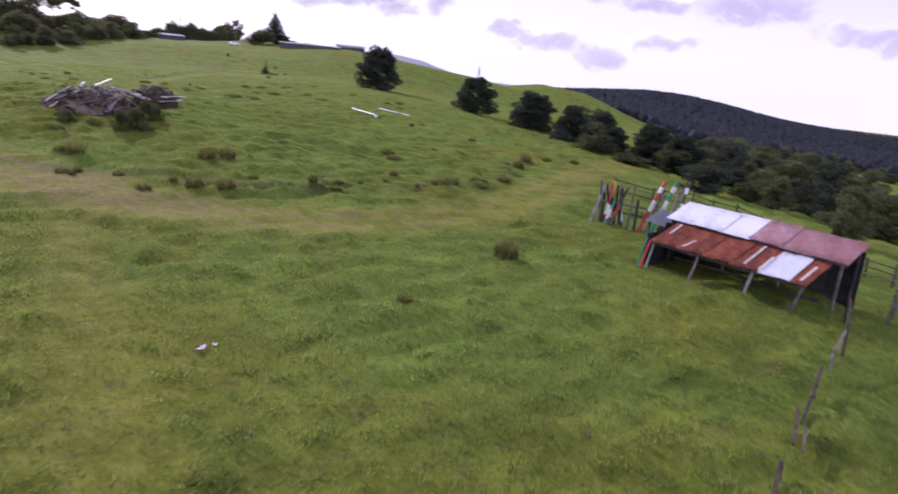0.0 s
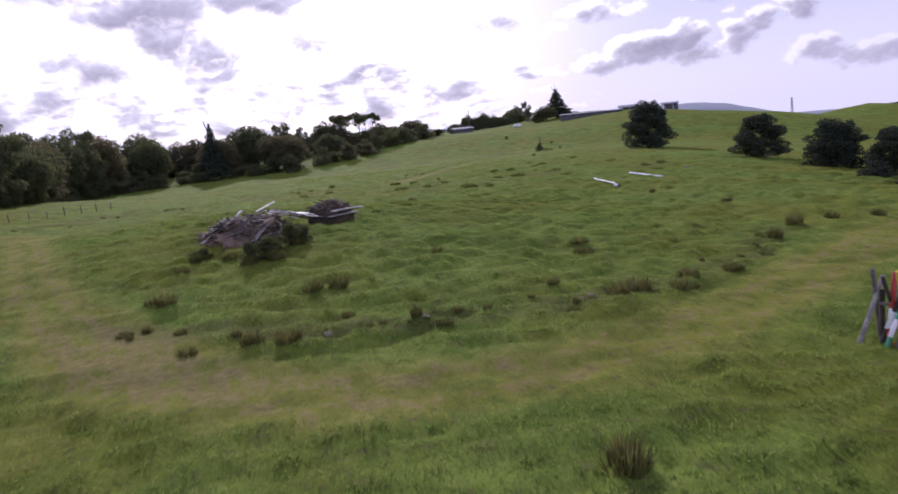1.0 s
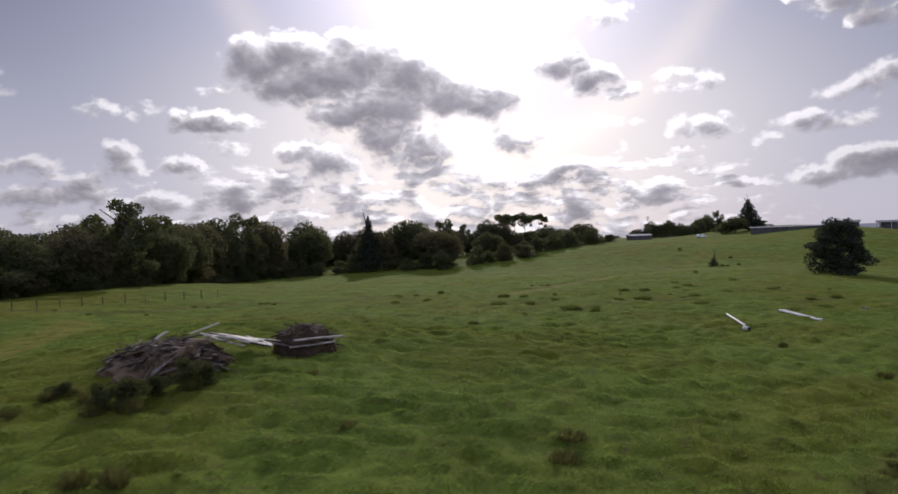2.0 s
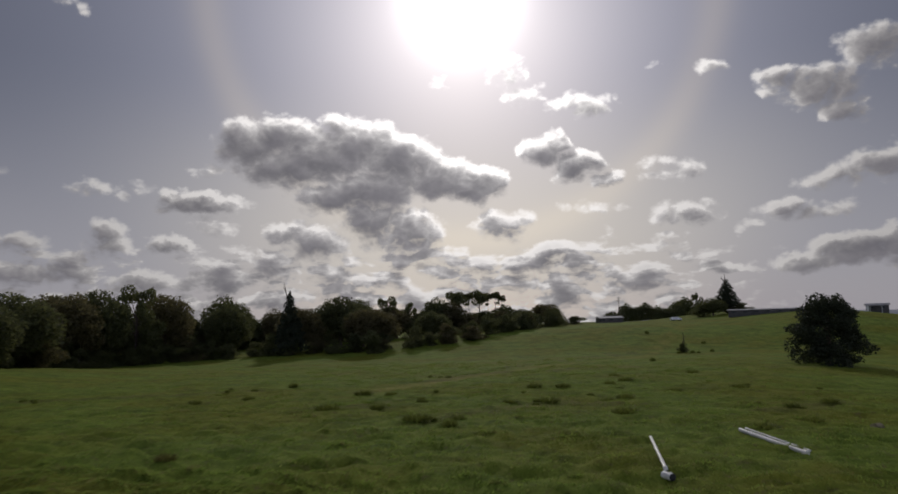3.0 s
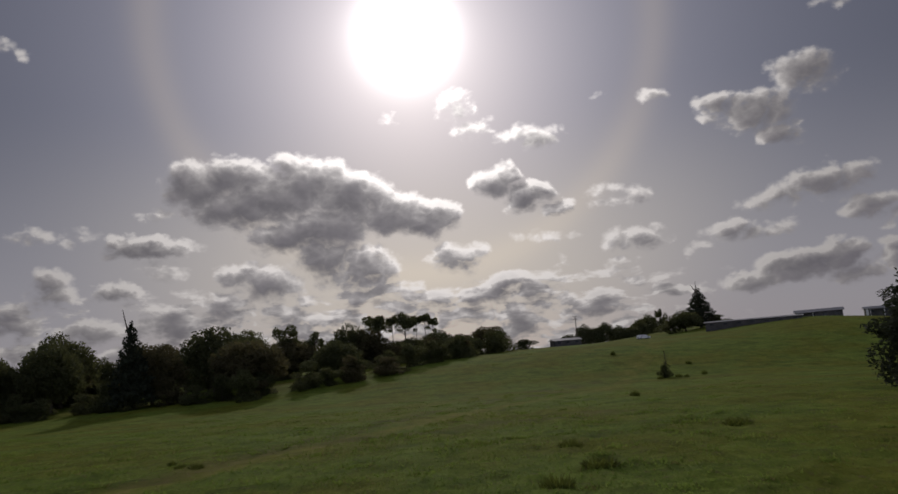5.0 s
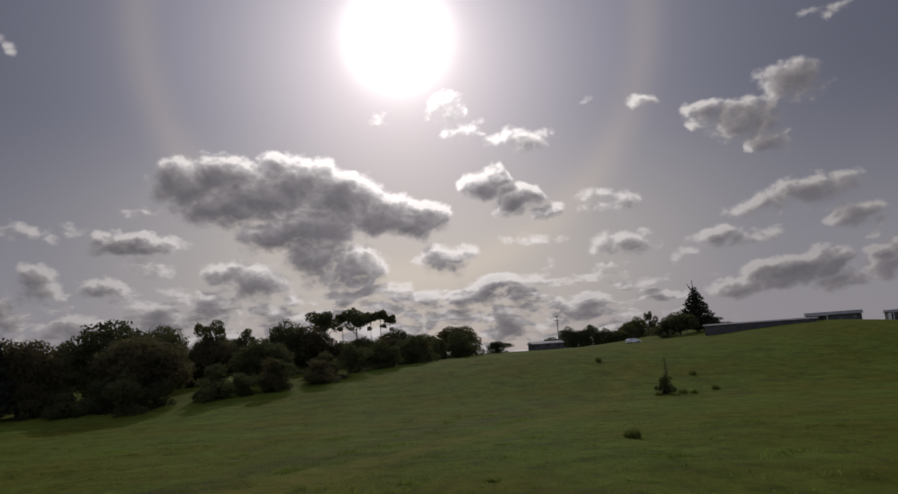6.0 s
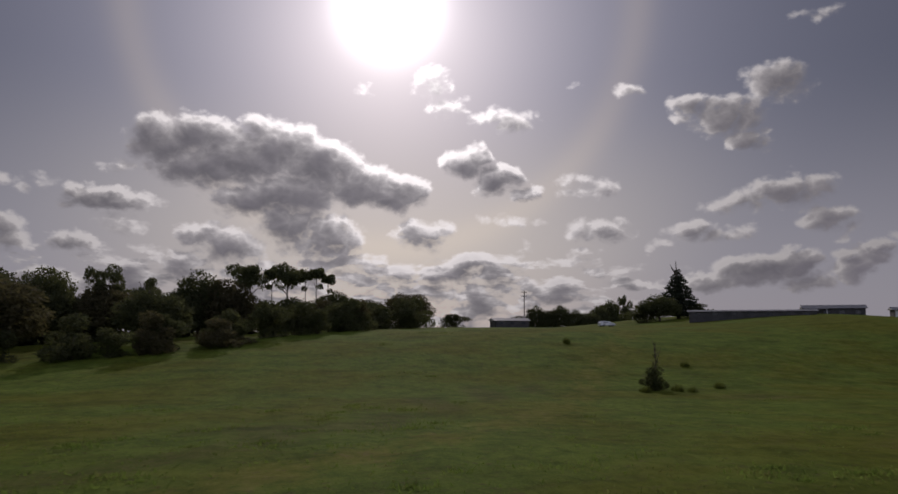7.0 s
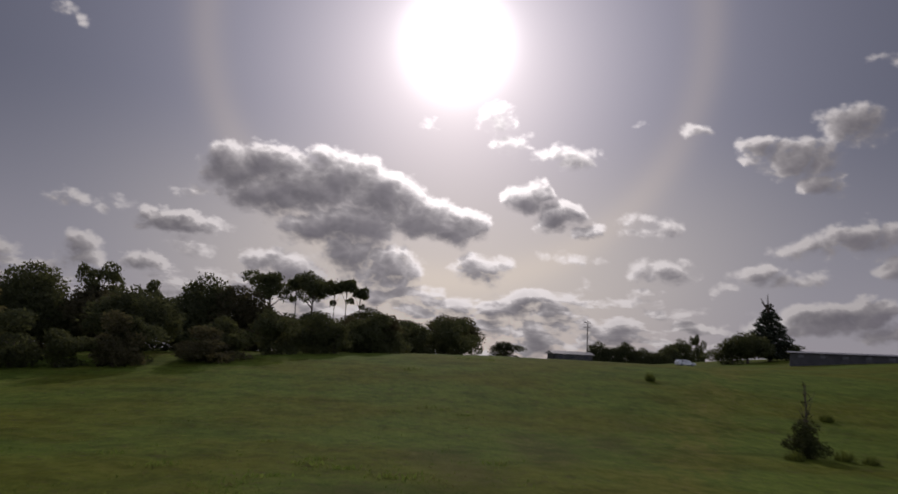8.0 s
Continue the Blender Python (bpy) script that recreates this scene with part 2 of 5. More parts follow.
def mottled(name, stops, scale=2.0, fine=25.0, rough=0.85, metal=0.0, bump_d=0.01, stretch=(1, 1, 1), random_value=0.0, spec=0.3):
    """A weathered surface: broad stains and fine grain."""
    m, n, b, _ = material(name)
    p = n.vmath("MULTIPLY", place(n), stretch)
    broad, grain = n.noise(p, scale, 5, 0.6), n.noise(p, fine, 4, 0.65)
    fac = n.math("MULTIPLY_ADD", n.math("SUBTRACT", grain, 0.5), 0.5, broad)
    if random_value:
        r = n.add("ShaderNodeObjectInfo").outputs["Random"]
        fac = n.math("ADD", fac, n.math("MULTIPLY", n.math("SUBTRACT", r, 0.5), random_value))
    n.put(b.inputs["Base Color"], n.ramp(fac, stops))
    b.inputs["Roughness"].default_value = rough
    b.inputs["Metallic"].default_value = metal
    b.inputs["Specular IOR Level"].default_value = spec
    bump(n, b, grain, 0.5, bump_d)
    return m


def foliage(name, dark, light, through_col, scale=0.5, share=0.35):
    """Leaves: matt, some light passes through."""
    m, n, b, out = material(name)
    info = n.add("ShaderNodeObjectInfo").outputs["Random"]
    isl = n.add("ShaderNodeNewGeometry").outputs["Random Per Island"]
    broad = n.noise(place(n), scale, 3, 0.6)
    f = n.math("ADD", n.math("MULTIPLY", isl, 0.45), n.math("MULTIPLY", broad, 0.6))
    f = n.math("ADD", f, n.math("MULTIPLY", n.math("SUBTRACT", info, 0.5), 0.35), clamp=True)
    col = n.mix(f, dark, light)
    n.put(b.inputs["Base Color"], col)
    b.inputs["Roughness"].default_value = 0.8
    b.inputs["Specular IOR Level"].default_value = 0.15
    tr = n.add("ShaderNodeBsdfTranslucent")
    n.put(tr.inputs[0], n.mix(f, dark, through_col))
    ms = n.add("ShaderNodeMixShader")
    ms.inputs[0].default_value = share
    n.put(ms.inputs[1], b.outputs[0])
    n.put(ms.inputs[2], tr.outputs[0])
    n.put(out.inputs[0], ms.outputs[0])
    return m


def ground_material():
    m, n, b, _ = material("pasture")
    p = place(n)
    big = n.noise(p, 0.06, 5, 0.6)
    mid = n.noise(p, 0.35, 5, 0.62)
    flat = n.vmath("MULTIPLY", p, (1.0, 0.55, 1.0))
    clump = n.noise(flat, 1.5, 5, 0.65)
    blade = n.noise(n.vmath("MULTIPLY", p, (1.0, 0.5, 1.0)), 9.0, 6, 0.7)
    f = n.math("ADD", n.math("MULTIPLY", mid, 0.45), n.math("ADD", n.math("MULTIPLY", clump, 0.4), n.math("MULTIPLY", blade, 0.35)))
    green = n.ramp(f, [(0.40, (0.052, 0.080, 0.014)), (0.52, (0.100, 0.146, 0.023)), (0.64, (0.152, 0.208, 0.033)), (0.78, (0.22, 0.28, 0.050))])
    dry = n.ramp(f, [(0.42, (0.078, 0.078, 0.008)), (0.6, (0.150, 0.145, 0.016)), (0.75, (0.21, 0.19, 0.032))])
    col = n.mix(n.math("MULTIPLY", n.step(big, 0.40, 0.62), 0.65), green, dry)
    wear = n.add("ShaderNodeAttribute", attribute="wear")
    worn, rough_g, _z = n.split(wear.outputs["Vector"])
    # short yellow turf along the track, bare earth in the ruts
    turf = n.ramp(f, [(0.4, (0.102, 0.118, 0.018)), (0.6, (0.186, 0.192, 0.031)), (0.75, (0.265, 0.246, 0.062))])
    col = n.mix(n.step(n.math("ADD", worn, n.math("MULTIPLY", n.math("SUBTRACT", clump, 0.5), 0.9)), 0.14, 0.62), col, turf)
    soil = n.ramp(n.noise(p, 3.0, 6, 0.7), [(0.3, (0.150, 0.122, 0.036)), (0.7, (0.290, 0.235, 0.095))])
    bare = n.step(n.math("ADD", worn, n.math("MULTIPLY", n.math("SUBTRACT", clump, 0.5), 2.8)), 0.68, 1.0)
    col = n.mix(n.math("MULTIPLY", bare, 0.8), col, soil)
    rank = n.ramp(f, [(0.4, (0.055, 0.065, 0.016)), (0.6, (0.12, 0.115, 0.035)), (0.75, (0.19, 0.165, 0.06))])
    col = n.mix(n.math("MULTIPLY", n.step(n.math("ADD", rough_g, n.math("MULTIPLY", n.math("SUBTRACT", clump, 0.5), 1.2)), 0.3, 0.8), 0.6), col, rank)
    # ranker brown patches and darker ones, placed by noise, a few metres across
    tan = n.math("MULTIPLY", n.step(n.noise(n.vmath("ADD", p, (40.0, 7.0, 0.0)), 0.5, 5, 0.65), 0.52, 0.72), 0.32)
    col = n.mix(tan, col, n.ramp(f, [(0.4, (0.072, 0.064, 0.018)), (0.62, (0.135, 0.118, 0.036)), (0.78, (0.19, 0.165, 0.065))]))
    patch = n.noise(n.vmath("MULTIPLY", p, (0.8, 1.6, 1.0)), 0.16, 4, 0.6)
    col = n.mix(n.math("MULTIPLY", n.step(patch, 0.48, 0.68), 0.45), col, n.mix(1.0, col, (0.50, 0.55, 0.55), "MULTIPLY"))
    # dead thatch and dung-brown specks
    speck = n.math("MULTIPLY", n.step(n.noise(n.vmath("ADD", p, (3.0, 90.0, 0.0)), 1.7, 5, 0.7), 0.55, 0.69), 0.68)
    col = n.mix(speck, col, n.ramp(blade, [(0.35, (0.075, 0.058, 0.026)), (0.65, (0.17, 0.135, 0.065))]))
    n.put(b.inputs["Base Color"], col)
    b.inputs["Roughness"].default_value = 0.9
    b.inputs["Specular IOR Level"].default_value = 0.02
    h = n.math("ADD", n.math("MULTIPLY", clump, 1.0), n.math("MULTIPLY", blade, 0.5))
    bump(n, b, h, 0.6, 0.22)
    return m


GRASS = ground_material()
LEAF = foliage("tree_leaves", (0.060, 0.068, 0.034), (0.110, 0.120, 0.056), (0.20, 0.21, 0.07), share=0.48)
LEAF_BROWN = foliage("olive_leaves", (0.072, 0.066, 0.036), (0.125, 0.112, 0.058), (0.21, 0.185, 0.075), share=0.48)
NEEDLE = foliage("conifer_needles", (0.024, 0.032, 0.022), (0.054, 0.064, 0.038), (0.085, 0.095, 0.045), share=0.28)
SCRUB = foliage("scrub_leaves", (0.034, 0.044, 0.016), (0.105, 0.112, 0.042), (0.15, 0.15, 0.04))
RUSH = foliage("rush_blades", (0.072, 0.072, 0.020), (0.142, 0.130, 0.040), (0.20, 0.19, 0.055), share=0.46)
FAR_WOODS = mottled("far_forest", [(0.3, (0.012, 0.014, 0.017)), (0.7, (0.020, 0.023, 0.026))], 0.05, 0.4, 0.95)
RUSH_GREEN = foliage("green_rush_blades", (0.082, 0.102, 0.021), (0.140, 0.164, 0.036), (0.20, 0.23, 0.048), share=0.5)


def blade_material():
    """Grass blades: fresh green, yellowing patches and dead brown ones."""
    m, n, b, out = material("grass_blades")
    p = place(n)
    isl = n.add("ShaderNodeNewGeometry").outputs["Random Per Island"]
    fresh = n.math("ADD", n.math("MULTIPLY", isl, 0.25), n.math("MULTIPLY_ADD", n.noise(p, 0.45, 4, 0.65), 0.65, 0.07))
    col = n.ramp(fresh, [(0.3, (0.118, 0.174, 0.036)), (0.55, (0.178, 0.244, 0.048)), (0.8, (0.245, 0.296, 0.066))])
    dead = n.math("ADD", n.noise(n.vmath("ADD", p, (3.0, 90.0, 0.0)), 1.3, 5, 0.7), n.math("MULTIPLY", n.math("SUBTRACT", isl, 0.5), 0.22))
    col = n.mix(n.math("MULTIPLY", n.step(dead, 0.52, 0.68), 0.8), col, n.mix(isl, (0.085, 0.070, 0.026), (0.20, 0.165, 0.07)))
    dark = n.noise(n.vmath("MULTIPLY", p, (0.8, 1.6, 1.0)), 0.16, 4, 0.6)
    col = n.mix(n.math("MULTIPLY", n.step(dark, 0.48, 0.68), 0.45), col, n.mix(1.0, col, (0.50, 0.48, 0.50), "MULTIPLY"))
    olive = n.noise(p, 0.06, 5, 0.6)
    col = n.mix(n.math("MULTIPLY", n.step(olive, 0.42, 0.62), 0.5), col, n.mix(1.0, col, (1.08, 0.93, 1.0), "MULTIPLY"))
    n.put(b.inputs["Base Color"], col)
    b.inputs["Roughness"].default_value = 0.8
    b.inputs["Specular IOR Level"].default_value = 0.06
    tr = n.add("ShaderNodeBsdfTranslucent")
    n.put(tr.inputs[0], n.mix(1.0, col, (1.25, 1.3, 1.3), "MULTIPLY"))
    ms = n.add("ShaderNodeMixShader")
    ms.inputs[0].default_value = 0.6
    n.put(ms.inputs[1], b.outputs[0])
    n.put(ms.inputs[2], tr.outputs[0])
    n.put(out.inputs[0], ms.outputs[0])
    return m


BLADE = blade_material()
# near-black boards and posts: the shed's inner shade is put into the colour
SHADE_BOARDS = mottled("shade_dark_boards", [(0.3, (0.016, 0.014, 0.013)), (0.7, (0.055, 0.046, 0.040))], 2, 20, 0.9, random_value=0.4)
BARK = mottled("bark", [(0.3, (0.05, 0.04, 0.03)), (0.7, (0.16, 0.13, 0.10))], 3, 20, 0.95, stretch=(1, 1, 0.2))
WOOD = mottled("weathered_timber", [(0.25, (0.10, 0.085, 0.07)), (0.55, (0.24, 0.21, 0.18)), (0.8, (0.42, 0.39, 0.35))], 3, 30, 0.9, random_value=0.5)
DARK_WOOD = mottled("old_dark_timber", [(0.25, (0.038, 0.029, 0.021)), (0.55, (0.092, 0.073, 0.055)), (0.8, (0.19, 0.158, 0.125))], 3, 30, 0.92, random_value=0.5)
BRUSH = mottled("brown_brushwood", [(0.25, (0.038, 0.026, 0.015)), (0.55, (0.092, 0.062, 0.037)), (0.8, (0.19, 0.135, 0.088))], 2, 24, 0.95, random_value=0.5)
PALE_WOOD = mottled("pale_split_timber", [(0.3, (0.42, 0.37, 0.30)), (0.7, (0.70, 0.65, 0.56))], 3, 30, 0.6, random_value=0.4, spec=0.35)
RUST = mottled("rusted_iron", [(0.25, (0.090, 0.026, 0.016)), (0.45, (0.26, 0.062, 0.030)), (0.66, (0.40, 0.115, 0.050)), (0.82, (0.50, 0.30, 0.20))], 1.9, 9, 0.72, 0.15, 0.004, random_value=0.25)
FADED = mottled("faded_red_iron", [(0.3, (0.25, 0.10, 0.09)), (0.55, (0.37, 0.19, 0.185)), (0.8, (0.50, 0.36, 0.36))], 1.2, 12, 0.6, 0.2, 0.004, random_value=0.3)
ZINC = mottled("weathered_zinc", [(0.26, (0.55, 0.52, 0.51)), (0.45, (0.82, 0.80, 0.80)), (0.8, (0.90, 0.89, 0.89))], 0.9, 12, 0.5, 0.15, 0.004, random_value=0.15, spec=0.5)
RED = mottled("red_paint", [(0.3, (0.34, 0.03, 0.025)), (0.7, (0.55, 0.06, 0.05))], 3, 20, 0.6)
GREEN = mottled("green_paint", [(0.3, (0.03, 0.20, 0.09)), (0.7, (0.05, 0.34, 0.16))], 3, 20, 0.6)
YELLOW = mottled("yellow_paint", [(0.3, (0.50, 0.36, 0.03)), (0.7, (0.66, 0.50, 0.06))], 3, 20, 0.6)
# far hills: the haze of distance is put into this pale blue-grey
HAZE = mottled("far_hill_painted_haze", [(0.3, (0.20, 0.22, 0.25)), (0.7, (0.25, 0.27, 0.30))], 0.004, 0.03, 1.0)
TUBE = mottled("white_plastic", [(0.3, (0.60, 0.58, 0.54)), (0.7, (0.82, 0.80, 0.76))], 2, 20, 0.5)
WALL = mottled("dark_grey_weatherboard", [(0.3, (0.055, 0.053, 0.052)), (0.7, (0.10, 0.096, 0.094))], 0.6, 9, 0.9)
ROOF = mottled("grey_roof_sheet", [(0.3, (0.20, 0.20, 0.205)), (0.7, (0.32, 0.31, 0.31))], 0.6, 9, 0.4, 0.6)
PAINT = mottled("white_car_paint", [(0.3, (0.68, 0.68, 0.69)), (0.7, (0.80, 0.80, 0.80))], 1, 30, 0.3, spec=0.5)
RUBBER = mottled("tyre_rubber", [(0.3, (0.02, 0.02, 0.02)), (0.7, (0.05, 0.05, 0.05))], 3, 30, 0.9)
STONE = mottled("field_stone", [(0.3, (0.12, 0.10, 0.055)), (0.7, (0.30, 0.26, 0.155))], 2, 14, 0.95)
STEEL = mottled("dull_steel", [(0.3, (0.18, 0.18, 0.19)), (0.7, (0.36, 0.36, 0.37))], 2, 20, 0.55, 0.6)
PANE = mottled("dark_window_glass", [(0.3, (0.02, 0.025, 0.03)), (0.7, (0.045, 0.05, 0.055))], 0.5, 3, 0.12, bump_d=0.0, spec=0.6)

# ------------------------------------------------------------------ mesh helpers
_tab = np.random.RandomState(3).rand(256, 256)


def vnoise(x, y):
    """Smooth value noise on a plane, 0 to 1."""
    x, y = np.asarray(x, float), np.asarray(y, float)
    xi, yi = np.floor(x).astype(int), np.floor(y).astype(int)
    u, v = x - xi, y - yi
    u, v = u * u * (3 - 2 * u), v * v * (3 - 2 * v)
    g = lambda a, b: _tab[a % 256, b % 256]
    return (g(xi, yi) * (1 - u) + g(xi + 1, yi) * u) * (1 - v) + (g(xi, yi + 1) * (1 - u) + g(xi + 1, yi + 1) * u) * v


def sstep(v):
    v = np.clip(v, 0, 1)
    return v * v * (3 - 2 * v)


def relief(x, y):
    """The lie of the land, without hummocks."""
    x, y = np.asarray(x, float), np.asarray(y, float)
    z = 2.5 * np.exp(-((x + 37) / 21) ** 2 - ((y - 6) / 27) ** 2)
    z = z + 2.2 * sstep((-x - 48) / 30) * sstep((y + 10) / 40) * (1 - sstep((y - 80) / 80))
    p = 0.9 * x - 0.44 * y - 8
    soft = 8 * np.logaddexp(0, p / 8)
    z = z - 40 * (1 - np.exp(-0.14 * soft / 40))
    z = z - 2.2 * np.exp(-((y - 155) / 45) ** 2) * sstep((x + 120) / 60)
    fade = 1 - sstep((x - 187) / 76)
    z = z + fade * 4.1 * sstep((y - 156) / 55) * sstep((x + 70) / 115) * (1 - sstep((y - 315) / 120))
    z = z + fade * 4.65 * sstep((x - 81) / 61) * sstep((y - 122) / 93) * (1 - sstep((y - 315) / 120))
    a, c = (x - 760) * 0.5 - (y - 330) * 0.866, (x - 760) * 0.866 + (y - 330) * 0.5
    z = z + (25.2 + 4 * np.sin(a / 130.0) + 2 * np.sin(a / 61.0 + 1)) * np.exp(-((a + 148) / 111) ** 2 - (c / 190) ** 2)
    u, v = (x - 283) * 0.8 - (y - 248) * 0.6, (x - 283) * 0.6 + (y - 248) * 0.8
    z = z + 13.2 * np.exp(-(np.abs(u) / 41) ** 2.5 - (v / 45) ** 2)
    z = z - 0.035 * np.maximum(np.hypot(x, y) - 950, 0)
    z = z + 0.85 * np.exp(-((x + 19) / 9) ** 2 - ((y + 47) / 9) ** 2)
    return z


def hummocks(x, y):
    near = np.exp(-((np.asarray(x) + 10) / 130) ** 2 - ((np.asarray(y) - 40) / 160) ** 2)
    far = sstep((np.asarray(y) + 38) / 10)
    n = 0.15 * (vnoise(x / 2.7, y / 2.0) - 0.5) + (0.20 + 0.26 * far) * (vnoise(x / 1.35 + 9, y / 0.75) - 0.5) + 0.38 * (vnoise(x / 0.85 + 4, y / 0.7) - 0.5) + 0.3 * (vnoise(x / 11 + 3, y / 9) - 0.5)
    return n * near * (1 - 0.75 * track_wear(x, y)) * (1 - 0.45 * sstep((np.asarray(y) - 10) / 45))


TRACK = [(-60, 34), (-53, 12), (-47, -9), (-42.2, -20.5), (-38.5, -26.5), (-34.5, -30), (-30, -31.5), (-24.8, -31.3), (-18, -29), (-10.5, -24.8), (-2, -19.5), (10, -13), (26, -4)]
SPUR = [(-46.5, -58), (-44.7, -46), (-43.8, -40), (-42.0, -29), (-41, -22)]
LANE = [(-14, 60), (4, 88), (20, 116), (33, 134), (41, 150), (56, 183), (70, 210), (78, 238)]


def line_gap(x, y, pts):
    """Distance to a broken line."""
    x, y = np.asarray(x, float), np.asarray(y, float)
    best = np.full(np.broadcast(x, y).shape, 1e9)
    for (x0, y0), (x1, y1) in zip(pts, pts[1:]):
        dx, dy = x1 - x0, y1 - y0
        t = np.clip(((x - x0) * dx + (y - y0) * dy) / (dx * dx + dy * dy), 0, 1)
        best = np.minimum(best, np.hypot(x - x0 - t * dx, y - y0 - t * dy))
    return best


def track_wear(x, y):
    g = line_gap(x, y, TRACK)
    wide = np.exp(-(g / 3.1) ** 4) * 0.46
    ruts = np.exp(-((g - 0.9) / 0.4) ** 2) * 0.36
    corner = 0.75 * np.exp(-((np.asarray(x) + 39) / 6.5) ** 2 - ((np.asarray(y) + 24) / 6) ** 2) * np.exp(-(g / 2.6) ** 2)
    lane = 0.6 * np.exp(-(line_gap(x, y, LANE) / 1.9) ** 2)
    lane = np.maximum(lane, 0.42 * np.exp(-(line_gap(x, y, SPUR) / 1.8) ** 2))
    return np.clip(np.maximum(wide + ruts + corner, lane), 0, 1)


BANK = [(-41, -20), (-36, -22.5), (-30, -24.5), (-24, -25), (-17, -23.5), (-9, -19), (-3, -13)]
STRIPS = [
    [(-58, 60), (-46, 60), (-26, 66)], [(-14, 48), (-10, 52)], [(-8, 37), (-4, 42), (3, 47), (9, 45)], [(1, 84), (9, 86), (22, 90)],
    [(27, 150), (35, 160), (44, 167)], [(46, 121), (58, 128), (74, 136)], [(38, 84), (56, 88)], [(18, 41), (26, 46)], [(14, 130), (24, 131)], [(48, 147), (60, 152), (80, 158)],
    [(-7, 72), (3, 94), (12, 114), (24, 136), (40, 160)], [(-74, 41), (-62, 44), (-54, 57)],
]


def rank_growth(x, y):
    v = np.exp(-(line_gap(x, y, BANK) / 1.3) ** 2)
    for s in STRIPS:
        v = np.maximum(v, 0.8 * np.exp(-(line_gap(x, y, s) / 2.2) ** 2))
    return v


def height(x, y):
    return float(relief(x, y) + hummocks(x, y))


def mesh_of(name, verts, faces, mat, smooth=False):
    me = bpy.data.meshes.new(name)
    me.from_pydata([tuple(map(float, v)) for v in verts], [], [tuple(map(int, f)) for f in faces])
    me.materials.append(mat)
    if smooth:
        me.polygons.foreach_set("use_smooth", [True] * len(me.polygons))
    me.update()
    return me


def part(name, bm, mat, parent=None, label="", smooth=False):
    """Links a bmesh, or a mesh, as one object under a thing or a part."""
    if isinstance(bm, bmesh.types.BMesh):
        me = bpy.data.meshes.new(name)
        bm.to_mesh(me)
        bm.free()
        me.materials.append(mat)
        if smooth:
            me.polygons.foreach_set("use_smooth", [True] * len(me.polygons))
    else:
        me = bm
    ob = new(name, me)
    ob.parent = parent
    if label:
        ob["label"] = label
    return ob


def thing(name, m, label, category, group=""):
    ob = new(name)
    ob.matrix_world = m
    ob.empty_display_size = 0.3
    return tagged(ob, label, category, group)


def box(sx, sy, sz, m=None, bevel=0.0, bm=None):
    """A bevelled box on its base centre."""
    own = bm or bmesh.new()
    r = bmesh.ops.create_cube(own, size=1, matrix=(m or Matrix()) @ Matrix.Translation((0, 0, sz / 2)) @ Matrix.Diagonal((sx, sy, sz, 1)))
    if bevel:
        edges = list({e for v in r["verts"] for e in v.link_edges})
        bmesh.ops.bevel(own, geom=edges, offset=bevel, segments=1, affect="EDGES")
    return own


def beam(a, b, w, h=None, taper=1.0, sides=4, bm=None, rng=None):
    """A beam or pole between two points, a little irregular where rng is given."""
    own = bm or bmesh.new()
    a, b = Vector(a), Vector(b)
    h = h or w
    q = (b - a).to_track_quat("Z", "Y")
    rings = []
    for t in (0, 0.5, 1):
        c = a.lerp(b, t)
        if rng and t == 0.5:
            c += Vector((rng.uniform(-1, 1), rng.uniform(-1, 1), rng.uniform(-1, 1))) * w * 0.25
        k = 1 + (taper - 1) * t
        ring = []
        for i in range(sides):
            an = 2 * math.pi * (i + 0.5) / sides
            f = math.sqrt(2) if sides == 4 else 1
            ring.append(own.verts.new(c + q @ Vector((math.cos(an) * w / 2 * f * k, math.sin(an) * h / 2 * f * k, 0))))
        rings.append(ring)
    for r0, r1 in zip(rings, rings[1:]):
        for i in range(sides):
            own.faces.new((r0[i], r0[(i + 1) % sides], r1[(i + 1) % sides], r1[i]))
    own.faces.new(rings[0][::-1])
    own.faces.new(rings[-1])
    return own


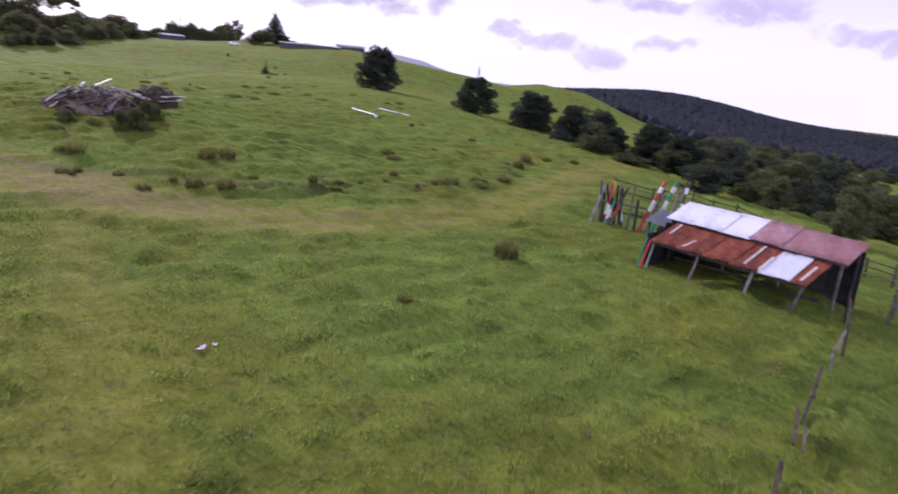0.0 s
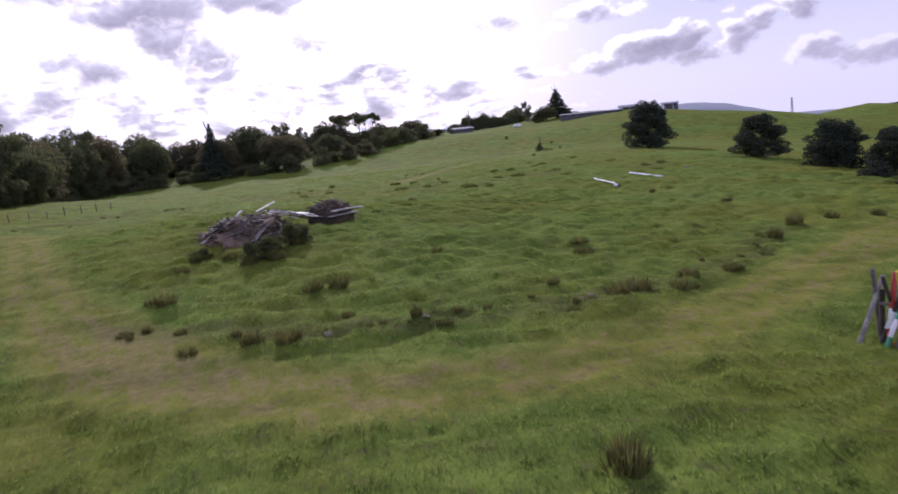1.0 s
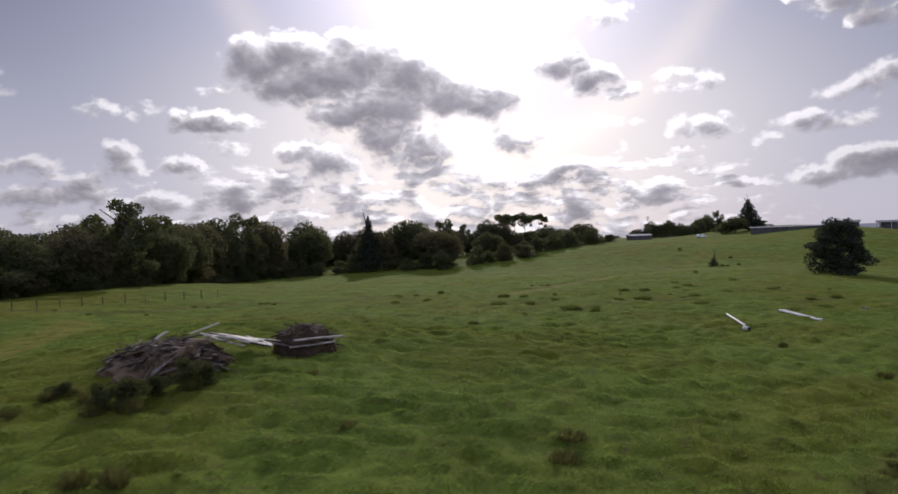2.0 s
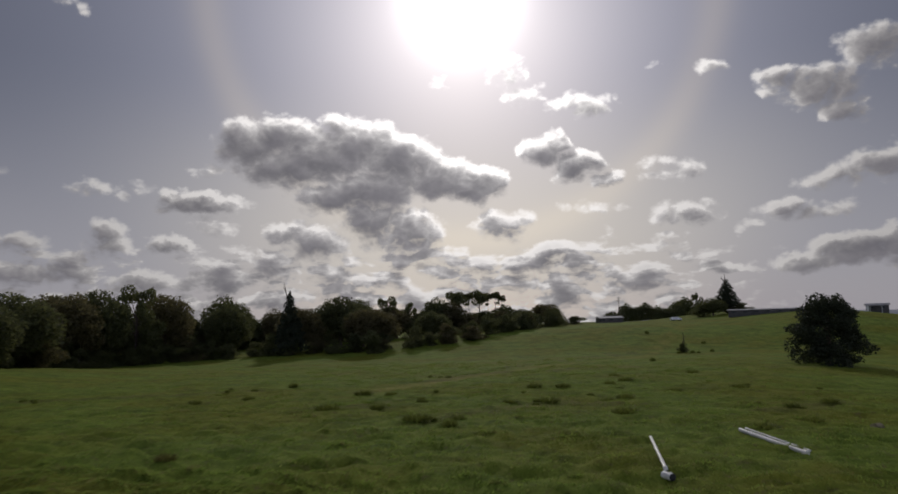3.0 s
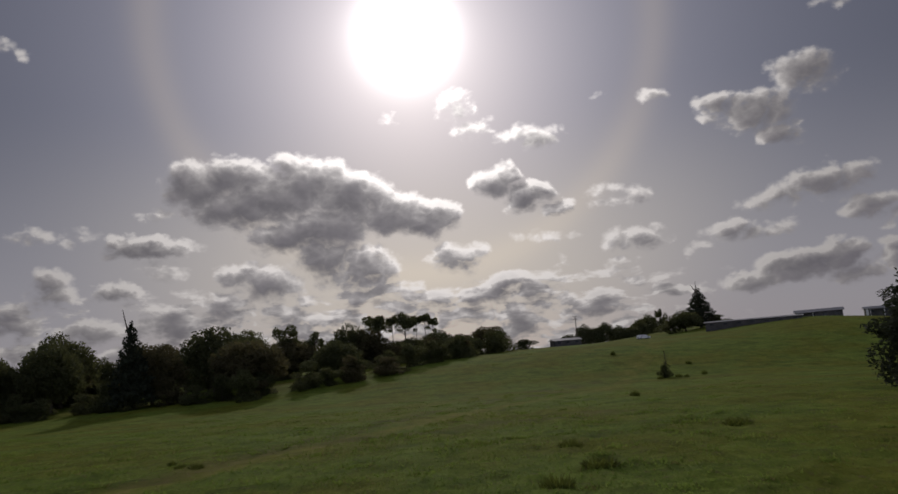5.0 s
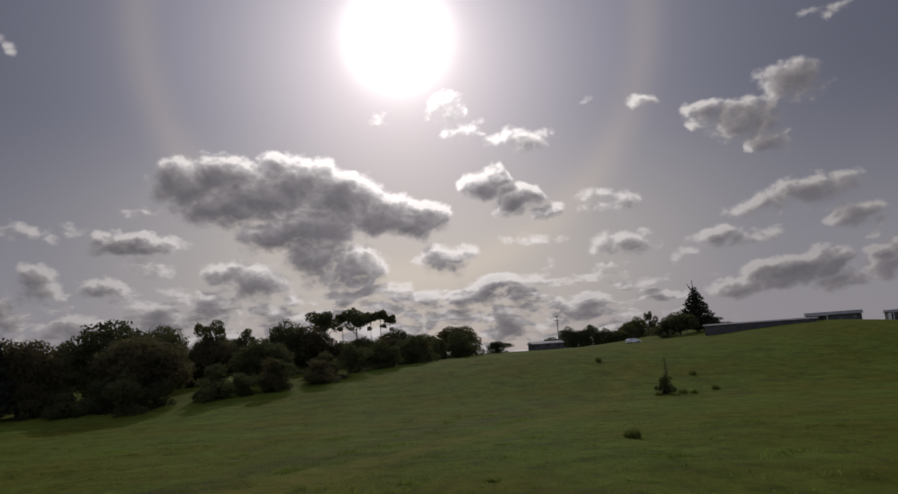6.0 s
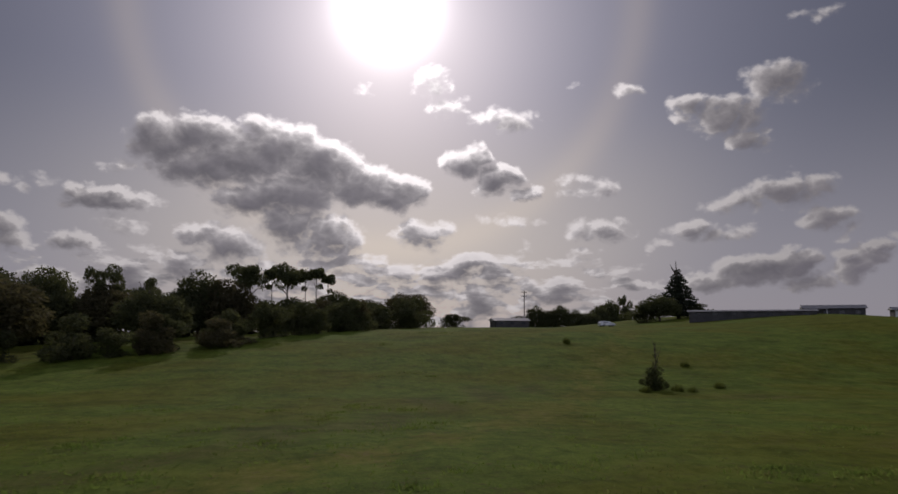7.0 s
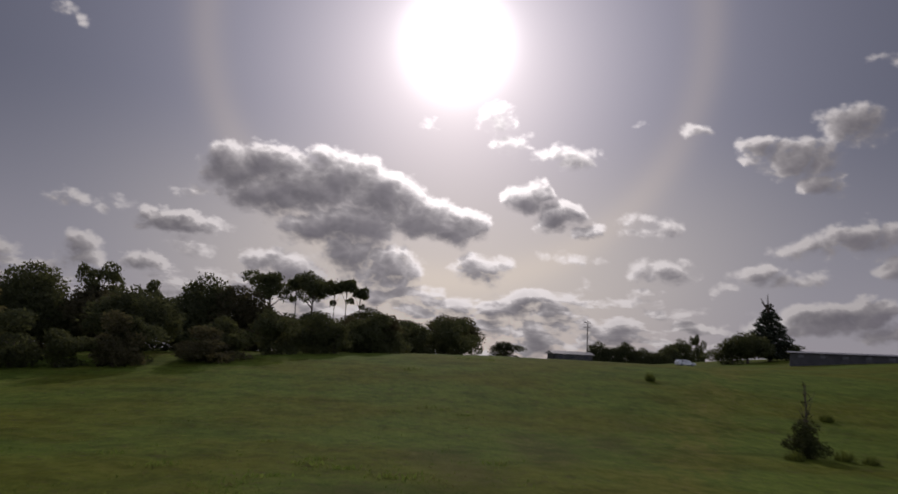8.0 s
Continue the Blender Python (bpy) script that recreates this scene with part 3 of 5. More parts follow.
# ------------------------------------------------------------------ ground
def make_ground():
    grow = 0.36 * np.cumsum(1.085 ** np.arange(1, 90))
    axis = lambda lo, hi: np.concatenate([lo - grow[::-1], np.arange(lo, hi, 0.42), hi + grow])
    gx, gy = axis(-60.0, 28.0), axis(-62.0, 62.0)
    nx, ny = len(gx), len(gy)
    X, Y = np.meshgrid(gx, gy)
    Z = relief(X, Y) + hummocks(X, Y)
    verts = np.stack([X, Y, Z], -1).reshape(-1, 3)
    i = np.arange(nx * ny).reshape(ny, nx)
    quads = np.stack([i[:-1, :-1], i[:-1, 1:], i[1:, 1:], i[1:, :-1]], -1).reshape(-1, 4)
    me = bpy.data.meshes.new("ground")
    me.vertices.add(len(verts))
    me.vertices.foreach_set("co", verts.ravel())
    me.loops.add(quads.size)
    me.loops.foreach_set("vertex_index", quads.ravel())
    me.polygons.add(len(quads))
    me.polygons.foreach_set("loop_start", np.arange(0, quads.size, 4))
    me.polygons.foreach_set("use_smooth", np.ones(len(quads), bool))
    me.update(calc_edges=True)
    wear = me.attributes.new("wear", "FLOAT_VECTOR", "POINT")
    data = np.zeros((len(verts), 3))
    data[:, 0] = track_wear(X, Y).ravel()
    data[:, 1] = rank_growth(X, Y).ravel()
    wear.data.foreach_set("vector", data.ravel())
    me.materials.append(GRASS)
    tagged(new("ground", me), "uneven green pasture with worn farm track and rough tufts", "ground", kind="structure")


make_ground()


# ------------------------------------------------------------------ trees
def leaf_cloud(rng, lobes, count, size, up=0.0):
    """Leaf clumps over a set of ellipsoids: (x, y, z, rx, ry, rz)."""
    vol = np.array([l[3] * l[4] + l[4] * l[5] + l[3] * l[5] for l in lobes])
    pick = rng.choice(len(lobes), count, p=vol / vol.sum())
    L = np.array(lobes)[pick]
    d = rng.normal(size=(count, 3))
    d /= np.linalg.norm(d, axis=1)[:, None]
    rad = rng.uniform(0.25, 1.0, count) ** 0.4 * (1 + 0.16 * rng.normal(size=count) * 0.6)
    c = L[:, :3] + d * L[:, 3:] * rad[:, None]
    a = rng.normal(size=(count, 3))
    a[:, 2] += up
    a /= np.linalg.norm(a, axis=1)[:, None]
    b = np.cross(a, rng.normal(size=(count, 3)))
    b /= np.linalg.norm(b, axis=1)[:, None]
    s = size * rng.uniform(0.5, 1.35, count)[:, None]
    v = np.stack([c - a * s, c - b * s * 0.55, c + a * s, c + b * s * 0.55], 1).reshape(-1, 3)
    return v, np.arange(count * 4).reshape(-1, 4)


def trunk_mesh(rng, h, r, limbs, spread, name="trunk", fork=0.45):
    bm = bmesh.new()
    top = Vector((rng.uniform(-0.3, 0.3), rng.uniform(-0.3, 0.3), h))
    beam((0, 0, -0.4), top, r * 2, taper=0.45, sides=7, bm=bm)
    for k in range(limbs):
        t = rng.uniform(fork, 0.95)
        p = top * t
        an = 2 * math.pi * (k + rng.uniform(0, 0.7)) / limbs
        e = p + Vector((math.cos(an) * spread * rng.uniform(0.5, 1), math.sin(an) * spread * rng.uniform(0.5, 1), h * rng.uniform(0.12, 0.4)))
        beam(p, e, r * 0.9, taper=0.3, sides=5, bm=bm)
    me = bpy.data.meshes.new(name)
    bm.to_mesh(me)
    bm.free()
    me.materials.append(BARK)
    return me


def tree_model(kind, seed):
    """Trunk and crown meshes of one tree, 10 m high, about 10 m wide."""
    rng = np.random.RandomState(seed)
    lobes = []
    if kind == "broad":
        for k in range(30):
            an, el = k * 2.4 + rng.uniform(-0.3, 0.3), math.asin(-0.55 + 1.5 * (k + 0.5) / 30 if k < 29 else 0.99)
            rr, zz = 3.0 * math.cos(el), 4.7 + 3.5 * math.sin(el) * rng.uniform(0.85, 1.08)
            lobes.append((rr * math.cos(an), rr * math.sin(an), zz, *(rng.uniform(1.2, 1.9, 3) * (1, 1, 0.85))))
        lobes.append((0, 0, 4.5, 3.0, 3.0, 3.2))
        v, f = leaf_cloud(rng, lobes, 11000, 0.20)
        tr = trunk_mesh(rng, 6.0, 0.3, 6, 2.4)
    elif kind == "open":
        for k in range(24):
            an, rr = rng.uniform(0, 6.28), 3.6 * math.sqrt(rng.rand())
            zz = 2.0 + rng.rand() * (7.2 - 0.2 * rr * rr)
            lobes.append((rr * math.cos(an), rr * math.sin(an), zz, *(rng.uniform(0.7, 1.5, 3) * (1, 1, 0.75))))
        v, f = leaf_cloud(rng, lobes, 7600, 0.19)
        tr = trunk_mesh(rng, 7.0, 0.28, 9, 2.8, fork=0.3)
    elif kind == "umbrella":
        for k in range(14):
            an, rr = rng.uniform(0, 6.28), rng.uniform(0.2, 3.4)
            lobes.append((rr * math.cos(an), rr * math.sin(an), rng.uniform(7.2, 9.2) - 0.14 * rr, *(rng.uniform(1.1, 1.8, 3) * (1, 1, 0.6))))
        v, f = leaf_cloud(rng, lobes, 3600, 0.20)
        tr = trunk_mesh(rng, 7.6, 0.24, 8, 2.6, fork=0.7)
    elif kind == "conifer":
        for k in range(34):
            z = 0.9 + 8.6 * (k / 33)
            w = 3.0 * (1 - (z / 10.0) ** 1.15) + 0.15
            an = k * 2.4
            lobes.append((w * 0.55 * math.cos(an), w * 0.55 * math.sin(an), z, w * 0.62, w * 0.62, 0.55))
        v, f = leaf_cloud(rng, lobes, 8000, 0.18)
        tr = trunk_mesh(rng, 9.3, 0.26, 10, 1.2, fork=0.1)
    elif kind == "pine_bush":
        for k in range(52):
            z = 0.5 + 8.6 * k / 51
            w = 3.9 * (1 - (z / 10.4) ** 1.9) ** 0.62
            an, rr = k * 2.4 + rng.uniform(-0.7, 0.7), w * rng.uniform(0.4, 0.86)
            lobes.append((rr * math.cos(an), rr * math.sin(an), z + rng.uniform(-0.3, 0.5), *(rng.uniform(0.7, 1.5, 3) * (1, 1, 0.85))))
        for k in range(4):
            lobes.append((rng.uniform(-1.6, 1.6), rng.uniform(-1.6, 1.6), rng.uniform(8.6, 9.6), 0.5, 0.5, 1.0))
        lobes.append((0, 0, 4.2, 2.5, 2.5, 3.9))
        v, f = leaf_cloud(rng, lobes, 24000, 0.15, up=0.8)
        tr = trunk_mesh(rng, 7.0, 0.3, 6, 1.8, fork=0.15)
    elif kind == "sapling":
        for k in range(16):
            z, an = (0.6 + 4.0 * k / 11 if k < 12 else 5.6 + 1.1 * (k - 12)), k * 2.4
            rr = (2.1 * (1 - z / 7.5) if k < 12 else 0.35) * rng.uniform(0.5, 1.2)
            lobes.append((rr * math.cos(an), rr * math.sin(an), z, *(rng.uniform(0.7, 1.3, 3) * (1, 1, 0.7) * (1.0 if k < 12 else 0.45))))
        v, f = leaf_cloud(rng, lobes, 420, 0.26)
        tr = trunk_mesh(rng, 9.0, 0.16, 9, 1.6, fork=0.2)
    elif kind == "shrub":
        for k in range(12):
            an, rr = rng.uniform(0, 6.28), rng.uniform(0, 3.6)
            zz = rng.uniform(0.8, 7.6) * (1 - 0.08 * rr)
            lobes.append((rr * math.cos(an), rr * math.sin(an), zz, *(rng.uniform(1.3, 2.1, 3) * (1, 1, 0.9))))
        v, f = leaf_cloud(rng, lobes, 4600, 0.24)
        tr = trunk_mesh(rng, 4.5, 0.22, 6, 2.2, fork=0.1)
    else:  # palm-like tuft on a bare stem
        for k in range(7):
            an = 6.28 * k / 7
            lobes.append((1.4 * math.cos(an), 1.4 * math.sin(an), 8.9 + rng.uniform(-0.4, 0.6), 1.5, 1.5, 0.6))
        lobes.append((1.2, 0.4, 6.9, 1.0, 1.0, 0.4))
        v, f = leaf_cloud(rng, lobes, 1100, 0.32)
        tr = trunk_mesh(rng, 8.6, 0.2, 3, 1.4, fork=0.75)
    return v, f, tr


MODELS = {}


def tree(name, kind, variant, x, y, top, wide, leaf, label, category="tree", group="", base=None):
    """A tree whose crown ends at the height top and is about wide metres across."""
    key = (kind, variant, leaf.name)
    if key not in MODELS:
        v, f, tr = tree_model(kind, 40 + variant * 7)
        MODELS[key] = (mesh_of("crown", v, f, leaf), tr)
    crown, tr = MODELS[key]
    z = height(x, y) - 0.1 if base is None else base
    spin = random.uniform(0, 360)
    ob = new(name)
    ob.matrix_world = pose(x, y, z, 0, 0, spin)
    tall = max(0.5, top - z)
    part("trunk", tr, BARK, ob)
    part("crown", crown, leaf, ob)
    for c in ob.children:
        c.scale = (wide / 9.0, wide / 9.0, tall / 9.8)
    return tagged(ob, label, category, group)


G = "shelter belt trees"
BELT = [
    ("broad", 0, -88, 50, 11.4, 13), ("broad", 1, -86, 64, 11.8, 13), ("open", 0, -77, 84, 18.2, 14.5), ("broad", 2, -82, 76, 12.0, 12),
    ("broad", 0, -82, 116, 14.6, 18), ("broad", 1, -78, 99, 12.6, 15), ("open", 1, -80, 164, 18.6, 13), ("broad", 2, -86, 141, 16.0, 17),
    ("broad", 1, -70, 205, 16.2, 17), ("conifer", 0, -46.5, 183, 15.8, 14), ("broad", 0, -36, 206, 15.8, 18), ("broad", 2, -25, 190, 11.6, 17),
    ("open", 1, -23.5, 230, 16.3, 10), ("open", 0, -16.5, 232, 14.2, 9), ("broad", 1, -7, 232, 14.9, 11), ("broad", 0, -33, 228, 15.6, 12), ("umbrella", 0, 1.0, 243, 17.3, 10.5),
]
BELT += [
    ("umbrella", 1, 8.4, 243, 17.3, 10), ("broad", 2, -45, 190, 12.5, 14), ("broad", 0, -28, 196, 12.0, 14), ("broad", 1, -8, 205, 10.0, 12),
    ("broad", 2, 35.4, 266, 13.0, 13.5), ("broad", 1, 18, 252, 12.2, 12), ("broad", 0, 25.5, 258, 10.8, 11), ("shrub", 0, 46.0, 262, 8.0, 10.5), ("broad", 0, -98, 160, 16.0, 17), ("broad", 1, -92, 104, 15.4, 15),
    ("broad", 2, -92, 68, 13, 14), ("broad", 1, -66, 192, 13.6, 14), ("broad", 0, -84, 152, 16.8, 16), ("broad", 2, -78, 178, 17.0, 16),
]
for kind, var, x, y, top, wide in BELT:
    lab = {"broad": "dense dark green broadleaf tree in a shelter belt", "open": "tall dark tree with an open leafy crown", "umbrella": "flat-topped tree with a bare trunk in a shelter belt",
           "conifer": "dark pointed conifer in a shelter belt", "shrub": "low dome-shaped dark shrub on the crest"}[kind]
    tree("shrub" if kind == "shrub" else "tree", kind, var, x, y, top, wide, NEEDLE if kind == "conifer" else (LEAF_BROWN if var == 2 else LEAF), lab, "shrub" if kind == "shrub" else "tree", G)
for x, y, top, wide in ((14.4, 245, 16.6, 6.5), (11.8, 248, 16.2, 5.5), (16.8, 247, 15.4, 5.0), (5.0, 247, 16.6, 6.0)):
    tree("tree", "tuft", 0, x, y, top, wide, LEAF, "slender tree with a tufted crown on a bare stem", group=G)
tree("tree", "open", 1, 150.1, 417.8, 20.6, 10.0, LEAF, "slender open-crowned tree beside the tall conifer", group="crest trees")
tree("tree", "conifer", 0, 115.0, 286.6, 21.0, 19.9, NEEDLE, "tall dark pointed conifer on the crest", group="crest trees")
tree("tree", "broad", 1, 106.9, 281.3, 13.4, 12.6, LEAF, "dark bushy tree beside the tall conifer", group="crest trees")
FAR_TREES = [(96.2, 409.0, 10.0, 12.6), (103.0, 403.6, 14.2, 10.6), (108.5, 401.8, 13.0, 9.8), (114.0, 401.8, 15.0, 9.6), (119.5, 399.0, 12.4, 10.6), (126.0, 398.2, 11.6, 12.6), (133.2, 405.4, 15.0, 11.6), (140.3, 412.6, 17.4, 14.4)]
for k, (x, y, top, wide) in enumerate(FAR_TREES):
    tree("tree", "broad", k % 3, x, y, top, wide, LEAF, "dark tree standing beyond the crest", "tree", "trees beyond the crest")
for x, y, top, wide in [(103.7, 282.4, 11.9, 12.6), (120.0, 285.5, 11.9, 11.6)]:
    tree("shrub", "shrub", 1, x, y, top, wide, LEAF, "dark shrub beside the tall conifer", "shrub", "crest shrubs")
# dense growth behind the first row of the belt
rng = np.random.RandomState(17)
BACK = [(-100, 54), (-93, 88), (-93, 132), (-88, 178), (-70, 222), (-40, 228), (-16, 228), (4, 240), (24, 246)]
for (x0, y0), (x1, y1) in zip(BACK, BACK[1:]):
    k = max(2, int(math.hypot(x1 - x0, y1 - y0) / 6.0))
    for i in range(k):
        t = (i + rng.uniform(0.2, 0.8)) / k
        x, y = x0 + (x1 - x0) * t + rng.normal() * 2, y0 + (y1 - y0) * t + rng.normal() * 2
        tree("tree", "broad", rng.randint(3), x, y, height(x, y) + rng.uniform(10.0, 13.5) - 1.6 * float(sstep((x + 45) / 30)) - 2.6 * float(sstep((92 - y) / 12)) - 5.0 * float(sstep((x + 2) / 6)), rng.uniform(10, 14), LEAF if rng.rand() < 0.7 else LEAF_BROWN, "dense dark broadleaf tree deep in the shelter belt", "tree", G)
# hedge growth at the foot of the belt
rng = np.random.RandomState(11)
HEDGE = [(-84, 42), (-81, 64), (-76, 83), (-78, 108), (-80, 132), (-78, 155), (-70, 176), (-50, 184), (-36, 182), (-22, 180), (-9, 186), (1, 194), (11, 204), (22, 218), (36, 240)]
for (x0, y0), (x1, y1) in zip(HEDGE, HEDGE[1:]):
    k = max(2, int(math.hypot(x1 - x0, y1 - y0) / 3.6))
    for i in range(k):
        t = (i + rng.uniform(0.1, 0.9)) / k
        x, y = x0 + (x1 - x0) * t - abs(rng.normal() * 2.5), y0 + (y1 - y0) * t + rng.normal() * 1.5
        w = rng.uniform(6, 9.5)
        tree("shrub", "shrub", rng.randint(3), x, y, height(x, y) + rng.uniform(4.2, 7.6), w, LEAF_BROWN if rng.rand() < 0.12 else LEAF, "dense hedge shrub at the foot of the shelter belt", "shrub", "hedge shrubs")

# undergrowth between the trunks
for (x0, y0), (x1, y1) in zip(BACK, BACK[1:]):
    k = max(2, int(math.hypot(x1 - x0, y1 - y0) / 3.6))
    for i in range(k):
        t = (i + rng.uniform(0.2, 0.8)) / k
        x, y = x0 + (x1 - x0) * t + 2 + rng.normal() * 1.5, y0 + (y1 - y0) * t - 2 + rng.normal() * 1.5
        tree("shrub", "shrub", rng.randint(3), x, y, height(x, y) + rng.uniform(5.5, 8.5), rng.uniform(9, 12), LEAF if rng.rand() < 0.6 else LEAF_BROWN, "dense dark undergrowth shrub between the belt trees", "shrub", "undergrowth shrubs")

for x, y in ((18.6, 242), (23.5, 247), (-4.5, 238), (13.0, 246), (28.5, 252)):
    tree("shrub", "shrub", 2, x, y, height(x, y) + 5.5, 9.0, LEAF, "dense dark undergrowth shrub between the belt trees", "shrub", "undergrowth shrubs")

# dark pines along the edge of the terrace
PINES = [(50.0, 91.0, 8.8, 13.5, 0), (43.7, 46.6, 4.8, 10.4, 1), (41.1, 28.5, 3.7, 10.2, 0), (40.7, 18.7, 2.5, 8.0, 1), (38.8, 11.7, 2.5, 7.6, 0),
         (34.7, 5.6, 0.8, 5.4, 1), (33.8, -1.6, 2.1, 7.4, 0), (29.4, -9.4, 1.5, 7.2, 1)]
for x, y, top, wide, var in PINES:
    tree("pine", "pine_bush", var, x, y, top, wide, NEEDLE, "dark bushy young pine on the pasture edge", "pine", "edge pines")
# rougher growth further down the gully
for k in range(85):
    a, d = radians(rng.uniform(54, 84)), rng.uniform(75, 330)
    x, y = -48 + d * math.sin(a), -59 + d * math.cos(a)
    if 0.9 * x - 0.44 * y - 8 < 34:
        continue
    tree("shrub", "shrub", rng.randint(3), x, y, height(x, y) + rng.uniform(3.0, 7.5), rng.uniform(6, 13), (LEAF, LEAF, NEEDLE)[rng.randint(3)], "dark scrubby tree on the gully side", "shrub", "gully scrub")
# scrub in the gully
for k in range(120):
    t = rng.rand()
    x = 3 + 50 * rng.rand() + 24 * t
    y = -58 + 72 * t + rng.normal() * 5
    if 0.9 * x - 0.44 * y - 8 < 15:
        continue
    tree("shrub", "shrub", rng.randint(3), x, y, height(x, y) + rng.uniform(1.6, 4.6), rng.uniform(3.5, 7), (SCRUB, LEAF, NEEDLE)[rng.randint(3)], "rough green scrub bush in the gully", "shrub", "gully scrub")

# ------------------------------------------------------------------ shed
def corrugated(width, length, waves, depth=0.018, sag=0.0, seed=0):
    """One corrugated sheet, across x, running up y, with thickness."""
    rng = np.random.RandomState(seed)
    nx, ny = waves * 4 + 1, 5
    verts, faces = [], []
    for layer in (0.0, -0.004):
        for j in range(ny):
            for i in range(nx):
                x = -width / 2 + width * i / (nx - 1)
                y = length * j / (ny - 1)
                z = depth * math.sin(2 * math.pi * waves * i / (nx - 1)) + layer - sag * math.sin(math.pi * j / (ny - 1))
                z += 0.012 * rng.normal() * (j in (0, ny - 1))
                verts.append((x, y, z))
    k = nx * ny
    idx = lambda l, j, i: l * k + j * nx + i
    for j in range(ny - 1):
        for i in range(nx - 1):
            faces.append((idx(0, j, i), idx(0, j, i + 1), idx(0, j + 1, i + 1), idx(0, j + 1, i)))
            faces.append((idx(1, j, i), idx(1, j + 1, i), idx(1, j + 1, i + 1), idx(1, j, i + 1)))
    for i in range(nx - 1):
        faces.append((idx(0, 0, i), idx(1, 0, i), idx(1, 0, i + 1), idx(0, 0, i + 1)))
        faces.append((idx(0, ny - 1, i), idx(0, ny - 1, i + 1), idx(1, ny - 1, i + 1), idx(1, ny - 1, i)))
    return verts, faces


def make_shed():
    """Local frame: x along the front, to the far end from the stakes; y towards the back; z up."""
    x0, y0 = -22.6, -42.05
    shed = thing("shed", pose(x0, y0, -0.22, 0, 0, -88.9), "low open shed with rusted and faded corrugated iron roofs", "shed")
    rg = random.Random(5)

    def sheet_row(name, start, end, count, ya, za, yb, zb, mats, label, waves=8, depth=0.018):
        w = (end - start) / count
        slope = math.atan2(zb - za, yb - ya)
        length = math.hypot(yb - ya, zb - za)
        for k in range(count):
            v, f = corrugated(w * 1.07, length * rg.uniform(0.99, 1.05), waves, depth, seed=k)
            ob = part(name, mesh_of(name, v, f, mats[k], True), mats[k], shed, label[k])
            ob.matrix_basis = pose(start + w * (k + 0.5), ya - rg.uniform(0, 0.07), za + 0.026 * (k % 2) + rg.uniform(0, 0.02), math.degrees(slope), 0, rg.uniform(-1.0, 1.0))

    red, pale, pink = "rust-red corrugated roof sheet", "bright weathered zinc roof sheet", "faded pinkish-red roof sheet"
    lower = [RUST] * 8 + [ZINC, ZINC, RUST]
    sheet_row("roof_sheet", 0.0, 6.5, 11, 0.0, 1.7, 1.95, 2.32, lower, [pale if m is ZINC else red for m in lower], 8, 0.012)
    upper = [ZINC] * 3 + [FADED] * 3
    sheet_row("roof_sheet", -0.58, 7.05, 6, 1.85, 2.42, 3.5, 3.06, upper, [pale if m is ZINC else pink for m in upper], 14, 0.007)
    # loose strips on the lower roof
    for xx, yy, ln, an in ((0.3, 0.75, 1.0, 4), (1.5, 0.1, 0.7, -14), (4.05, 0.1, 1.7, 2), (4.7, 0.0, 1.2, 2), (6.25, 0.1, 1.2, 0)):
        ob = part("batten", box(0.09, ln, 0.03, bevel=0.006), PALE_WOOD, shed, "pale loose timber batten")
        ob.matrix_basis = pose(xx, yy + ln / 2, 1.74 + (yy + ln / 2) * 0.318 + 0.03, math.degrees(math.atan(0.318)), 0, an)
    # posts, front ones leaning
    for xx, lean in ((0.12, -0.28), (2.2, -0.35), (4.5, -0.3), (6.4, -0.45)):
        part("post", beam((xx + lean, -0.1 - abs(lean) * 0.5, -0.7), (xx, 0.12, 1.7), 0.13, taper=0.85, sides=7, rng=rg), WOOD, shed)
    for xx in (-0.3, 2.3, 4.7, 6.85):
        part("post", beam((xx, 1.98, -0.7), (xx, 1.95, 2.42), 0.14, taper=0.9, sides=7, rng=rg), DARK_WOOD, shed)
        part("post", beam((xx, 3.36, -0.7), (xx, 3.36, 2.96), 0.15, taper=0.9, sides=7, rng=rg), SHADE_BOARDS, shed)
    for ya, za, x1, x2 in ((0.1, 1.62, 0, 6.5), (1.78, 2.16, 0, 6.5), (1.98, 2.36, -0.5, 7.0), (3.36, 2.9, -0.5, 7.0)):
        part("purlin", box(x2 - x1, 0.07, 0.1, pose((x1 + x2) / 2, ya, za - 0.05), 0.01), DARK_WOOD, shed)
    # back wall and the near end, of rough boards, coloured with the shade inside
    for k in range(13):
        xx = -0.35 + k * 0.59
        part("wall_board", box(0.62, 0.03, rg.uniform(2.75, 2.88), pose(xx, 3.44 + 0.035 * (k % 2), -0.1), 0.008), SHADE_BOARDS, shed)
    for k in range(5):
        part("wall_board", box(0.03, 0.64, 2.0 + k * 0.17, pose(-0.45 - 0.035 * (k % 2), 0.75 + k * 0.6, -0.1), 0.008), SHADE_BOARDS, shed)
    # dark slab over the grass, added to stand in for shade under the roof
    part("floor", box(7.0, 3.5, 0.2, pose(3.3, 1.75, -0.06), 0.02), BARK, shed, "dark earth floor standing in for the shade under the roof")
    for z in (0.8,):
        part("rail", box(6.2, 0.05, 0.12, pose(3.3, 1.7, z), 0.01), DARK_WOOD, shed)
